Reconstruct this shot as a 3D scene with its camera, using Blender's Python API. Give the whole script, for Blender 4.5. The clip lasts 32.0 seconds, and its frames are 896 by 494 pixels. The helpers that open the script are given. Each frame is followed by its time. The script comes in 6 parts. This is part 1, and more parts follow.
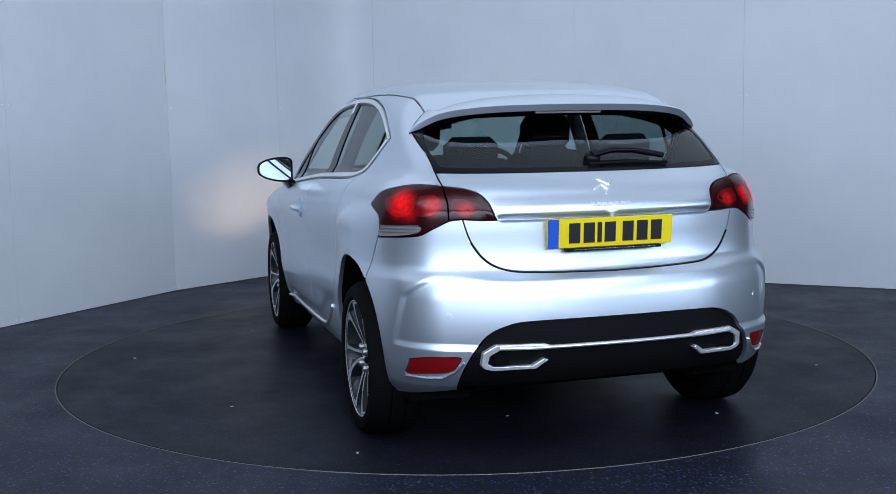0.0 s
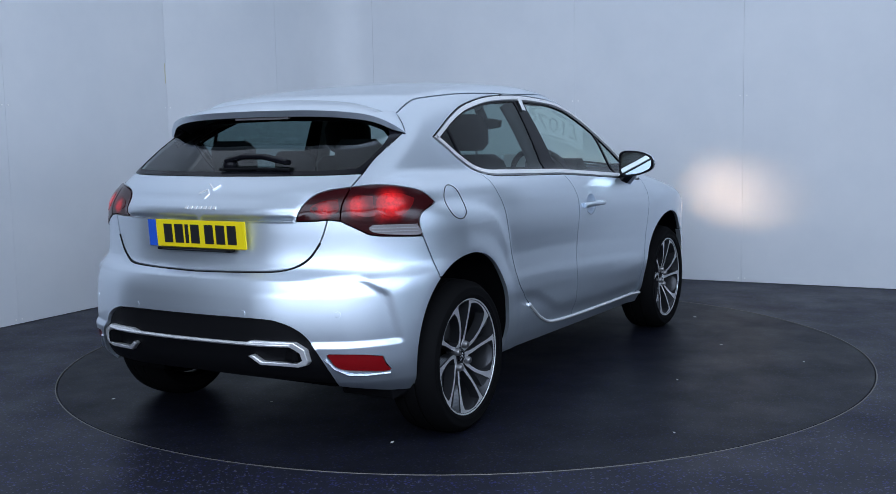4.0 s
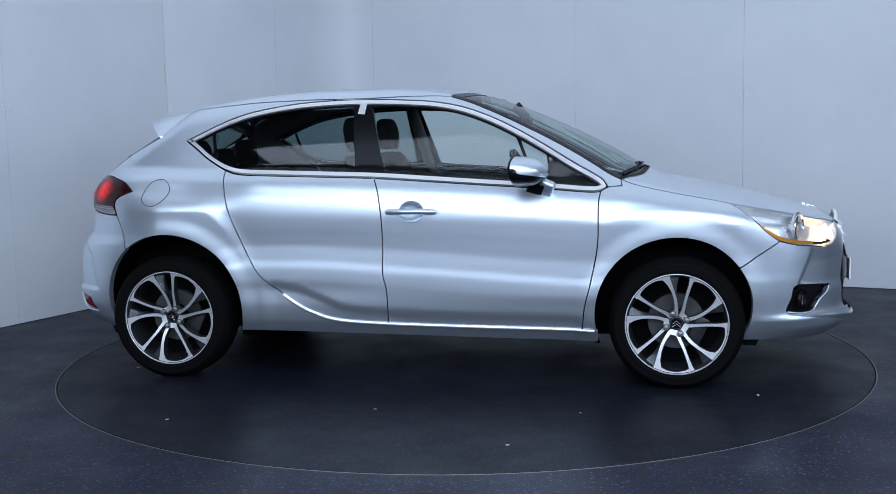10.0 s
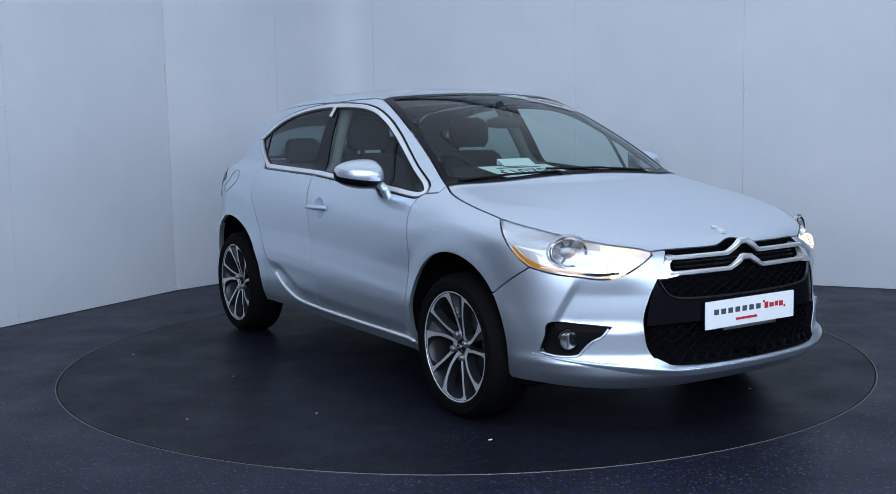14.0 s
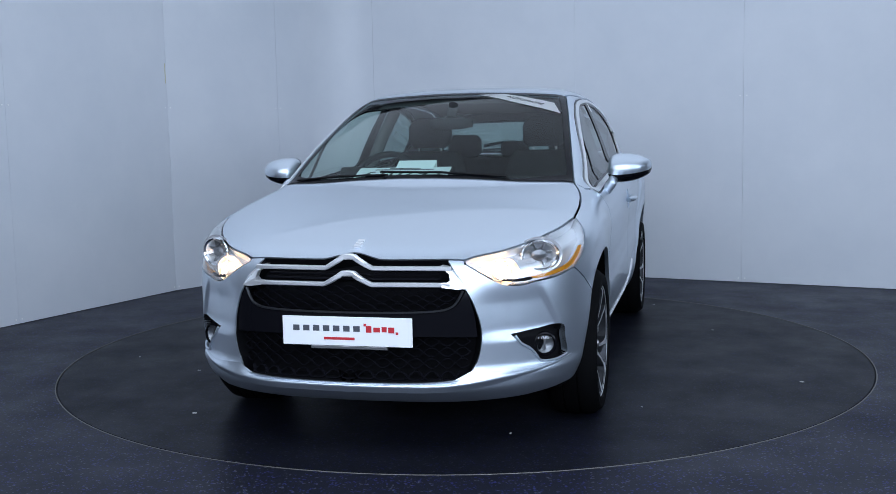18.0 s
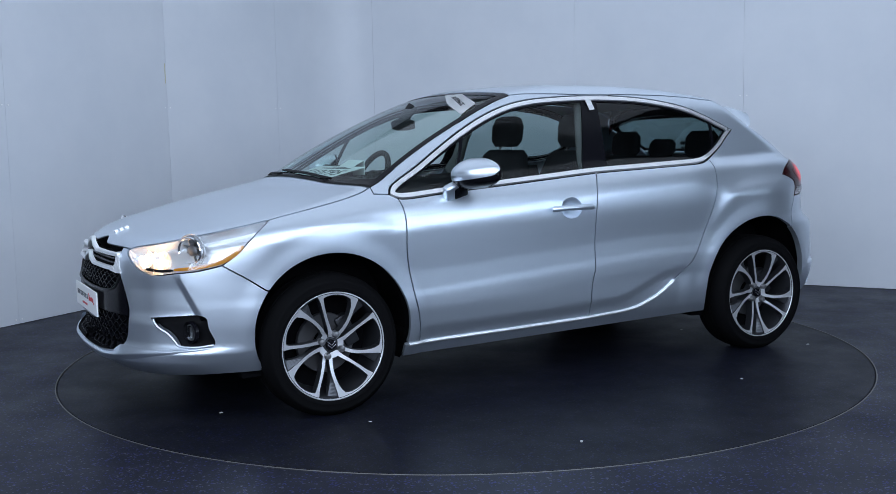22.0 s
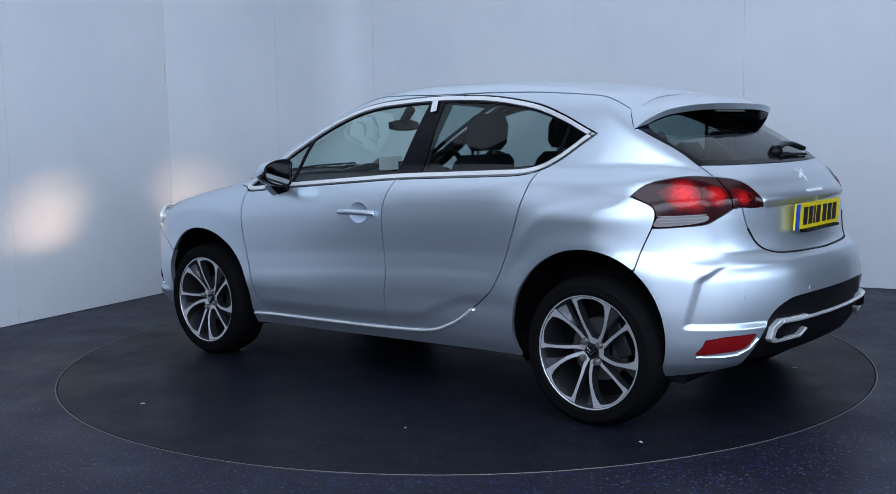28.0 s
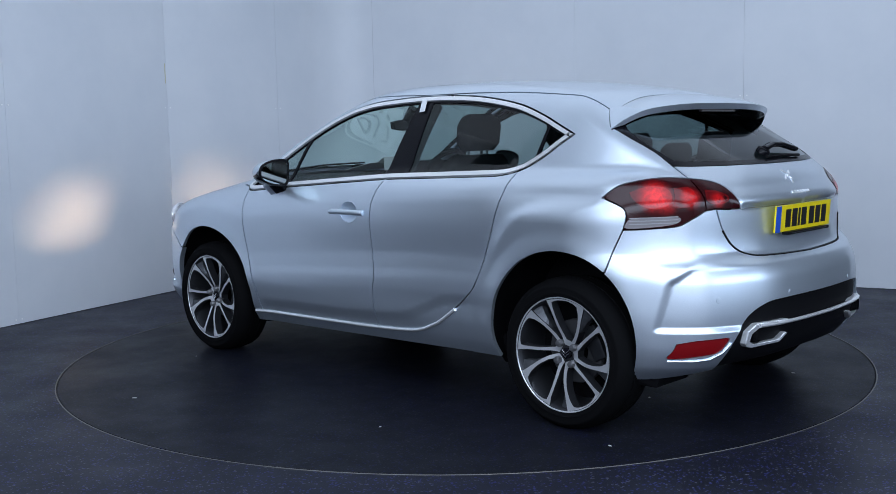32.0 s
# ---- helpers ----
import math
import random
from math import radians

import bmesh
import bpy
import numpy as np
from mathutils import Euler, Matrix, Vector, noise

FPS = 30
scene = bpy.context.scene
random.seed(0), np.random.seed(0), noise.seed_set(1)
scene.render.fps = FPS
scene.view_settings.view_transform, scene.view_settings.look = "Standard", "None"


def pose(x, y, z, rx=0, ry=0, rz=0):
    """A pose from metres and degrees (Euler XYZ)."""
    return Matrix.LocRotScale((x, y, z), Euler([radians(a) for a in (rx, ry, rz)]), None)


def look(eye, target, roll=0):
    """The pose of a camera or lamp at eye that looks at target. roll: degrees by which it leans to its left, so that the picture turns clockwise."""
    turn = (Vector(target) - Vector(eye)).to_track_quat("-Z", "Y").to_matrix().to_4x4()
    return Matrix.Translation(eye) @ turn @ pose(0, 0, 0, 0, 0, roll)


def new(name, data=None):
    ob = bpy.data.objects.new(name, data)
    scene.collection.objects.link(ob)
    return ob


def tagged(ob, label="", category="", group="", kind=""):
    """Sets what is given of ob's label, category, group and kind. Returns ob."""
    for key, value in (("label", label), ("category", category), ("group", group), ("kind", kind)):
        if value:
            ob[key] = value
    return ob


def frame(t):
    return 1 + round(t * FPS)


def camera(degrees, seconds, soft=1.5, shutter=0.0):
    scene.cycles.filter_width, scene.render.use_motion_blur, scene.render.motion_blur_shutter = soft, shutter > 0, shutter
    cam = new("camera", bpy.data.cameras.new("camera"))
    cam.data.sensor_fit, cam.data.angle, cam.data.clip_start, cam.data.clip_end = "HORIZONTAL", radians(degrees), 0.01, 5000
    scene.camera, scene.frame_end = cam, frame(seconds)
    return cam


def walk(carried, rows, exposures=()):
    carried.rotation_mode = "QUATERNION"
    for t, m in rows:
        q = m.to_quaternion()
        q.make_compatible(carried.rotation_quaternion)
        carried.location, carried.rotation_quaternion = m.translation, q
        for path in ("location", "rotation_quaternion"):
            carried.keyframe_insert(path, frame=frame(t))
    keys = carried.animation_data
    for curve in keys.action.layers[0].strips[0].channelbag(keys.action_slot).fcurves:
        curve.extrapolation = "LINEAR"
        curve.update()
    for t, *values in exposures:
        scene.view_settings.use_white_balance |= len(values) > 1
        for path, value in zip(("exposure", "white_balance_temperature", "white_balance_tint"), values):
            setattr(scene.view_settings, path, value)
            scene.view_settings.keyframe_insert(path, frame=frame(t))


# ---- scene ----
# camera: stands still before a turntable
EYE = Vector((0.0, -5.971, 1.262))
YAW, PITCH = radians(0.752), radians(-6.291)
AHEAD = Vector((-math.sin(YAW) * math.cos(PITCH), math.cos(YAW) * math.cos(PITCH), math.sin(PITCH)))
cam = camera(46.51, 32.0, soft=0.75)
VIEW = look(EYE, EYE + AHEAD, -1.163)
walk(cam, [(0.0, VIEW), (32.0, VIEW)])

# world, lamps
world = bpy.data.worlds.new("world")
scene.world = world
world.use_nodes = True
world.node_tree.nodes["Background"].inputs[0].default_value = (0.55, 0.68, 0.95, 1)
world.node_tree.nodes["Background"].inputs[1].default_value = 0.04


def area_lamp(name, size_x, size_y, watts, colour, m):
    lamp = bpy.data.lights.new(name, "AREA")
    lamp.shape, lamp.size, lamp.size_y = "RECTANGLE", size_x, size_y
    lamp.energy, lamp.color = watts, colour
    ob = new(name, lamp)
    ob.matrix_world = m
    return ob


COOL = (0.68, 0.80, 1.0)
# all four lamps are unseen additions, sized and placed to light the car
area_lamp("unseen_front_lamp", 12.0, 1.8, 475, COOL, look((-0.9, -8.7, 2.7), (-0.9, 0, 1.4)))
area_lamp("unseen_right_lamp", 7.2, 1.7, 225, (0.62, 0.77, 1.0), look((6.85, -3.9, 2.5), (0.0, -1.8, 1.2)))
area_lamp("unseen_overhead_lamp_front", 6.6, 4.0, 300, COOL, look((0.2, -3.7, 3.62), (0.2, -3.3, 0.0)))
area_lamp("unseen_overhead_lamp_back", 8.0, 4.4, 88, COOL, look((0.0, 0.7, 3.64), (0, 0.7, 0.0)))

# car's turn on the table: seconds, degrees of its heading
RATE = -11.733
TURN = [(t, 107.54 + RATE * t) for t in range(0, 27)]
TURN += [(27.0, -209.0), (27.5, -214.36), (28.0, -219.13), (28.5, -221.88), (29.0, -223.08), (29.5, -223.1), (32.0, -223.1)]
PIVOT = Vector((0.121, -0.048, 0))


# ---------- materials
def material(name, colour, rough=0.5, metal=0.0, coat=0.0, spec=0.5):
    m = bpy.data.materials.new(name)
    m.use_nodes = True
    b = m.node_tree.nodes["Principled BSDF"]
    b.inputs["Base Color"].default_value = (*colour, 1)
    b.inputs["Roughness"].default_value = rough
    b.inputs["Metallic"].default_value = metal
    b.inputs["Coat Weight"].default_value = coat
    b.inputs["Coat Roughness"].default_value = 0.09
    b.inputs["Specular IOR Level"].default_value = spec
    return m


def bsdf(m):
    return m.node_tree.nodes["Principled BSDF"]


def noise_node(m, scale, detail=4.0, rough=0.6, space="Object"):
    nt = m.node_tree
    co = nt.nodes.new("ShaderNodeTexCoord")
    n = nt.nodes.new("ShaderNodeTexNoise")
    n.inputs["Scale"].default_value, n.inputs["Detail"].default_value, n.inputs["Roughness"].default_value = scale, detail, rough
    nt.links.new(co.outputs[space], n.inputs["Vector"])
    return n


def ramp(m, source, stops):
    r = m.node_tree.nodes.new("ShaderNodeValToRGB")
    while len(r.color_ramp.elements) < len(stops):
        r.color_ramp.elements.new(0.5)
    for e, (p, c) in zip(r.color_ramp.elements, stops):
        e.position, e.color = p, (*c, 1) if len(c) == 3 else c
    m.node_tree.links.new(source, r.inputs[0])
    return r


def bump(m, source, strength, distance):
    b = m.node_tree.nodes.new("ShaderNodeBump")
    b.inputs["Strength"].default_value, b.inputs["Distance"].default_value = strength, distance
    m.node_tree.links.new(source, b.inputs["Height"])
    m.node_tree.links.new(b.outputs[0], bsdf(m).inputs["Normal"])
    return b


def glow(name, colour, strength):
    m = material(name, colour, 0.3)
    bsdf(m).inputs["Emission Color"].default_value = (*colour, 1)
    bsdf(m).inputs["Emission Strength"].default_value = strength
    return m


def thin_glass(name, tint, gloss=0.08):
    """A tinted pane: light passes straight, with a mirror coat that Fresnel drives."""
    m = bpy.data.materials.new(name)
    m.use_nodes = True
    nt = m.node_tree
    nt.nodes.remove(nt.nodes["Principled BSDF"])
    out = nt.nodes["Material Output"]
    tr, gl, mix, lw, power, fr = (nt.nodes.new("ShaderNode" + k) for k in ("BsdfTransparent", "BsdfGlossy", "MixShader", "LayerWeight", "Math", "Math"))
    tr.inputs[0].default_value = (*tint, 1)
    gl.inputs["Roughness"].default_value = 0.02
    lw.inputs["Blend"].default_value = 0.5
    power.operation, power.inputs[1].default_value = "POWER", 5.0
    fr.operation, fr.inputs[1].default_value, fr.inputs[2].default_value = "MULTIPLY_ADD", 0.94, gloss * 0.7
    nt.links.new(lw.outputs["Facing"], power.inputs[0])
    nt.links.new(power.outputs[0], fr.inputs[0])
    nt.links.new(fr.outputs[0], mix.inputs[0])
    nt.links.new(tr.outputs[0], mix.inputs[1])
    nt.links.new(gl.outputs[0], mix.inputs[2])
    nt.links.new(mix.outputs[0], out.inputs[0])
    return m


PAINT = material("silver_metallic_paint", (0.50, 0.54, 0.60), 0.40, 0.90, 0.55)
bsdf(PAINT).inputs["Coat Roughness"].default_value = 0.025
_flake = noise_node(PAINT, 900, 2)
_r = ramp(PAINT, _flake.outputs[0], [(0.35, (0.64, 0.715, 0.80)), (0.65, (0.79, 0.865, 0.945))])
PAINT.node_tree.links.new(_r.outputs[0], bsdf(PAINT).inputs["Base Color"])
CHROME = material("chrome", (0.90, 0.91, 0.93), 0.16, 1.0)
BLACK = material("black_plastic", (0.005, 0.005, 0.006), 0.5, 0, 0, 0.10)
GLOSS_BLACK = material("gloss_black", (0.005, 0.005, 0.007), 0.22, 0.0, 0.0, 0.14)
SATIN = material("satin_bright_trim", (0.93, 0.94, 0.95), 0.34, 0.75)
DARK = material("dark_cavity", (0.004, 0.004, 0.005), 0.8, 0, 0, 0.06)
RUBBER = material("tyre_rubber", (0.004, 0.004, 0.0045), 0.75, 0, 0, 0.05)
GLASS_FRONT = thin_glass("clear_tinted_glass", (0.86, 0.93, 0.91), 0.05)
GLASS_SCREEN = thin_glass("tinted_windscreen", (0.68, 0.82, 0.78), 0.05)
GLASS_REAR = thin_glass("privacy_glass", (0.38, 0.47, 0.47), 0.07)
LENS = thin_glass("clear_lens", (0.92, 0.94, 0.95))
RED_LENS = material("red_lens", (0.19, 0.004, 0.006), 0.14, 0.0, 0.12, 0.3)
ALLOY = material("machined_alloy", (0.66, 0.67, 0.69), 0.38, 0.65)
ALLOY_GREY = material("grey_alloy_facet", (0.10, 0.105, 0.115), 0.40, 0.7)
ALLOY_DARK = material("grey_alloy", (0.05, 0.052, 0.058), 0.38, 0.7)

AMBER = material("amber_lens", (0.55, 0.21, 0.015), 0.15, 0.0, 0.5)
WHITE = material("white_card", (0.90, 0.91, 0.91), 0.6)
YELLOW = material("yellow_plate", (0.80, 0.62, 0.01), 0.35)
BLUE = material("blue_band", (0.02, 0.09, 0.50), 0.35)
INK = material("black_ink", (0.01, 0.01, 0.012), 0.5)
RED_INK = material("red_ink", (0.55, 0.02, 0.03), 0.5)
FABRIC = material("dark_seat_cloth", (0.018, 0.018, 0.020), 0.85, 0, 0, 0.2)
TRIM = material("dark_cabin_trim", (0.016, 0.016, 0.018), 0.65, 0, 0, 0.25)
PALE_TRIM = material("pale_pillar_trim", (0.14, 0.145, 0.145), 0.8)
MIRROR = material("mirror_glass", (0.42, 0.47, 0.48), 0.03, 1.0)
STEEL = material("brake_steel", (0.30, 0.30, 0.31), 0.38, 0.9)
BRAKE = material("dull_brake_disc", (0.08, 0.08, 0.085), 0.5, 0.6)


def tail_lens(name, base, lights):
    """Smoked red lens with soft glows painted into its emission by distance: each light is (centre, reach, strength),
    the same on both sides of the car.
    """
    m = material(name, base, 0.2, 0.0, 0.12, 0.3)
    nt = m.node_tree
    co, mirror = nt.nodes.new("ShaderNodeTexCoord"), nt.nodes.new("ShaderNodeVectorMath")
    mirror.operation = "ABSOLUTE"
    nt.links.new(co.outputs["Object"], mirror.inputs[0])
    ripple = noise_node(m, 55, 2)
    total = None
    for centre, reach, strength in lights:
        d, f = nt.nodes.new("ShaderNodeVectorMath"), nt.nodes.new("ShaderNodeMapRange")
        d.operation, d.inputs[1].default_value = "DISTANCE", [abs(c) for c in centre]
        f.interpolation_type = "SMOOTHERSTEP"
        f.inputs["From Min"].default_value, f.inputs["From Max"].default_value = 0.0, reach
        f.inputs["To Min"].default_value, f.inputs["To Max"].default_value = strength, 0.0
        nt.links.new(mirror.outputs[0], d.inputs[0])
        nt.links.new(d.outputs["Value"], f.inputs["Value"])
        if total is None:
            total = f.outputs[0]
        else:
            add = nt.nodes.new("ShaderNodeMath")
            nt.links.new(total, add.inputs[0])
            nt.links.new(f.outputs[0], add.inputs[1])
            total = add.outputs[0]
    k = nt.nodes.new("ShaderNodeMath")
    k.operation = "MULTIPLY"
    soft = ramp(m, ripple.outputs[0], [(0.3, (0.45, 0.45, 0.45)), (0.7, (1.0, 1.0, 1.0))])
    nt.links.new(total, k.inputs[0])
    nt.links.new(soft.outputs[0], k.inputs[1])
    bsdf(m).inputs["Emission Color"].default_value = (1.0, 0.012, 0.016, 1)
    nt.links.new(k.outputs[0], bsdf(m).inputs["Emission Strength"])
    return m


# glow centres; the fade around each is painted into the lens emission
TAIL_GLOWS = [((-1.69, 0.76, 0.992), 0.090, 0.95), ((-1.79, 0.665, 0.982), 0.062, 0.65), ((-1.73, 0.735, 0.955), 0.058, 0.35), ((-1.875, 0.565, 0.978), 0.054, 0.75)]
RED_SMOKED = tail_lens("smoked_red_lens", (0.024, 0.002, 0.003), TAIL_GLOWS)
RED_GLOW_LENS = tail_lens("red_glow_lens", (0.10, 0.003, 0.004), TAIL_GLOWS)
FROST = material("ribbed_clear_lens", (0.30, 0.28, 0.29), 0.22, 0.3, 0.5)
BEAM = glow("lit_bulb", (1.0, 0.70, 0.47), 9000.0)
# reflectors emit on their own, uneven by noise, instead of catching bulb light
SELF_GLOW = glow("lit_reflector", (1.0, 0.74, 0.50), 1.3)
_r = ramp(SELF_GLOW, noise_node(SELF_GLOW, 38, 2).outputs[0], [(0.36, (0.25, 0.25, 0.25)), (0.60, (1.6, 1.6, 1.6))])
SELF_GLOW.node_tree.links.new(_r.outputs[0], bsdf(SELF_GLOW).inputs["Emission Strength"])
LAMP_INSIDE = material("lamp_reflector", (0.86, 0.87, 0.89), 0.26, 0.6)
# for invented bulbs that brighten the headlamp housing
FILL_BULB = glow("fill_bulb_glow", (1.0, 0.66, 0.38), 45.0)
GREY_INK = material("grey_ink", (0.07, 0.075, 0.09), 0.5)

HEADLINING = material("grey_headlining", (0.12, 0.12, 0.118), 0.9)
RIM_METAL = material("worn_rim_metal", (0.17, 0.163, 0.145), 0.45, 0.6)
TAPE = material("yellowed_tape", (0.62, 0.58, 0.36), 0.6)
GRIT = material("pale_grit", (0.6, 0.6, 0.58), 0.8)

WALL = material("white_wall_panel", (0.70, 0.72, 0.75), 0.45, 0.0, 0.0, 0.4)
_n = noise_node(WALL, 1.3, 5)
_r = ramp(WALL, _n.outputs[0], [(0.3, (0.66, 0.69, 0.73)), (0.75, (0.74, 0.76, 0.79))])
WALL.node_tree.links.new(_r.outputs[0], bsdf(WALL).inputs["Base Color"])
FLOOR = material("speckled_rubber_floor", (0.0105, 0.0115, 0.019), 0.5, 0, 0, 0.10)
DISC = material("turntable_rubber", (0.006, 0.0068, 0.0105), 0.42, 0, 0, 0.07)
for _m, _s in ((FLOOR, 1.0), (DISC, 0.4)):
    _v = _m.node_tree.nodes.new("ShaderNodeTexVoronoi")
    _co = _m.node_tree.nodes.new("ShaderNodeTexCoord")
    _v.inputs["Scale"].default_value = 140
    _m.node_tree.links.new(_co.outputs["Object"], _v.inputs["Vector"])
    _c = _m.node_tree.nodes.new("ShaderNodeSeparateColor")
    _m.node_tree.links.new(_v.outputs["Color"], _c.inputs[0])
    _base = tuple(bsdf(_m).inputs["Base Color"].default_value)[:3]
    _k = ramp(_m, _c.outputs[0], [(0.0, _base), (0.86, _base), (0.90, (0.03 * _s, 0.034 * _s, 0.12 * _s)), (0.97, (0.08 * _s, 0.083 * _s, 0.11 * _s))])
    _k.color_ramp.interpolation = "CONSTANT"
    _n = noise_node(_m, 2.2, 6)
    _d = ramp(_m, _n.outputs[0], [(0.3, (0.32, 0.32, 0.32)), (0.7, (0.50, 0.50, 0.50))])
    _mix = _m.node_tree.nodes.new("ShaderNodeMix")
    _mix.data_type, _mix.blend_type = "RGBA", "ADD"
    _mix.inputs[0].default_value = 0.004
    _m.node_tree.links.new(_k.outputs[0], _mix.inputs[6])
    _m.node_tree.links.new(_d.outputs[0], _mix.inputs[7])
    _m.node_tree.links.new(_mix.outputs[2], bsdf(_m).inputs["Base Color"])
    _m.node_tree.links.new(_d.outputs[0], bsdf(_m).inputs["Roughness"])
    bump(_m, noise_node(_m, 180, 2).outputs[0], 0.12, 0.002)
CEILING = material("grey_ceiling", (0.16, 0.162, 0.166), 0.8)
# near black stands in for dim surroundings that the car's sides reflect
UNSEEN_WALL = material("unseen_dark_wall", (0.022, 0.0225, 0.025), 0.8)


# ---------- mesh helpers
def link_mesh(name, verts, faces, mat, parent=None, label="", normals=None, smooth=True):
    me = bpy.data.meshes.new(name)
    me.from_pydata([tuple(v) for v in verts], [], [tuple(f) for f in faces])
    if smooth:
        me.polygons.foreach_set("use_smooth", [True] * len(me.polygons))
    if normals is not None:
        me.normals_split_custom_set([tuple(n) for n in normals])
    for mt in mat if isinstance(mat, (list, tuple)) else [mat]:
        me.materials.append(mt)
    ob = new(name, me)
    if parent is not None:
        ob.parent = parent
    if label:
        ob["label"] = label
    return ob


def part(name, bm, mat, parent=None, label="", smooth=False):
    """Links a bmesh as one mesh object under a thing or a part."""
    me = bpy.data.meshes.new(name)
    bm.normal_update()
    bm.to_mesh(me)
    bm.free()
    for mt in mat if isinstance(mat, (list, tuple)) else [mat]:
        me.materials.append(mt)
    if smooth:
        me.polygons.foreach_set("use_smooth", [True] * len(me.polygons))
        me.set_sharp_from_angle(angle=radians(smooth if smooth > 1 else 40))
    ob = new(name, me)
    if parent is not None:
        ob.parent = parent
    if label:
        ob["label"] = label
    return ob


def box(bm, x0, x1, y0, y1, z0, z1, bevel=0.0, m=None):
    g = bmesh.ops.create_cube(bm, size=1.0, matrix=Matrix.LocRotScale(((x0 + x1) / 2, (y0 + y1) / 2, (z0 + z1) / 2), None, (x1 - x0, y1 - y0, z1 - z0)))
    vs = g["verts"]
    if bevel:
        es = list({e for v in vs for e in v.link_edges})
        r = bmesh.ops.bevel(bm, geom=es, offset=bevel, segments=2, affect="EDGES", profile=0.6)
        vs = list({v for v in vs if v.is_valid} | set(r["verts"]))
    if m is not None:
        bmesh.ops.transform(bm, matrix=m, verts=vs)
    return vs


def lathe(bm, profile, steps, m=Matrix.Identity(4), closed=False):
    """Turns a profile of (radius, height) about z."""
    rings = []
    for r, h in profile:
        rings.append([bm.verts.new(m @ Vector((r * math.cos(a), r * math.sin(a), h))) for a in (2 * math.pi * i / steps for i in range(steps))])
    pairs = list(zip(rings, rings[1:])) + ([(rings[-1], rings[0])] if closed else [])
    for a, b in pairs:
        for i in range(steps):
            j = (i + 1) % steps
            bm.faces.new((a[i], a[j], b[j], b[i]))
    return rings


def tube(bm, pts, radius, sides=8, flat=1.0):
    """A rod along points."""
    pts = [Vector(p) for p in pts]
    rings = []
    for i, p in enumerate(pts):
        d = (pts[min(i + 1, len(pts) - 1)] - pts[max(i - 1, 0)]).normalized()
        a = d.orthogonal().normalized() if abs(d.z) > 0.95 else d.cross(Vector((0, 0, 1))).normalized()
        b = d.cross(a)
        rings.append([bm.verts.new(p + radius * (math.cos(t) * a + flat * math.sin(t) * b)) for t in (2 * math.pi * k / sides for k in range(sides))])
    for a, b in zip(rings, rings[1:]):
        for k in range(sides):
            j = (k + 1) % sides
            bm.faces.new((a[k], a[j], b[j], b[k]))
    bm.faces.new(rings[0][::-1])
    bm.faces.new(rings[-1])


# ---------- curves and the body's surface
def spline(xs, ys):
    """A monotone cubic through the knots, straight beyond its ends."""
    xs, ys = np.array(xs, float), np.array(ys, float)
    h, d = np.diff(xs), np.diff(ys) / np.diff(xs)
    m = np.empty(len(xs))
    m[0], m[-1] = d[0], d[-1]
    for i in range(1, len(xs) - 1):
        if d[i - 1] * d[i] <= 0:
            m[i] = 0
        else:
            w1, w2 = 2 * h[i] + h[i - 1], h[i] + 2 * h[i - 1]
            m[i] = (w1 + w2) / (w1 / d[i - 1] + w2 / d[i])

    def f(x):
        x = np.asarray(x, float)
        i = np.clip(np.searchsorted(xs, x) - 1, 0, len(xs) - 2)
        t = np.clip((x - xs[i]) / h[i], 0, 1)
        v = (ys[i] * (1 + 2 * t) * (1 - t) ** 2 + h[i] * m[i] * t * (1 - t) ** 2 + ys[i + 1] * t * t * (3 - 2 * t) + h[i] * m[i + 1] * t * t * (t - 1))
        return v + np.where(x < xs[0], (x - xs[0]) * m[0], 0) + np.where(x > xs[-1], (x - xs[-1]) * m[-1], 0)

    return f


def smax(a, b, k):
    h = np.maximum(k - np.abs(a - b), 0) / k
    return np.maximum(a, b) + h * h * k / 4


def smin(a, b, k):
    return -smax(-a, -b, k)


def step01(v, lo, hi):
    t = np.clip((v - lo) / (hi - lo), 0, 1)
    return t * t * (3 - 2 * t)


# widest half-width along the car, how far it draws in at each height, belt height
WIDE = spline([-2.1, -1.8, -1.55, -1.3, -0.9, -0.3, 0.3, 0.9, 1.3, 1.6, 1.9, 2.2], [0.83, 0.872, 0.890, 0.897, 0.890, 0.892, 0.894, 0.888, 0.890, 0.876, 0.84, 0.78])
DRAW = spline([0.15, 0.22, 0.27, 0.31, 0.40, 0.47, 0.52, 0.57, 0.63, 0.70, 0.78, 0.86, 0.92, 0.97, 1.01, 1.05, 1.10, 1.2],
              [0.135, 0.092, 0.065, 0.047, 0.027, 0.0175, 0.0160, 0.0185, 0.0185, 0.0140, 0.0070, 0.002, 0.006, 0.022, 0.045, 0.08, 0.14, 0.28])
LEDGE = spline([-0.9, -0.44, -0.16, 0.21, 0.64, 0.95], [0.062, 0.058, 0.04, 0.018, -0.012, -0.03])
BELT = spline([-1.6, -1.0, -0.2, 0.5, 1.0, 1.6], [1.10, 1.075, 1.04, 1.0, 0.965, 0.93])
NOSE = spline([0.12, 0.19, 0.245, 0.30, 0.36, 0.5, 0.62, 0.70, 0.76, 0.81, 0.86, 0.95], [1.93, 2.06, 2.165, 2.22, 2.20, 2.205, 2.20, 2.185, 2.16, 2.13, 2.08, 1.95])
NOSE_SWEEP = spline([-0.27, 0, 0.27, 0.45, 0.6, 0.7, 0.8, 0.9], [0.012, 0, 0.012, 0.055, 0.140, 0.235, 0.335, 0.47])
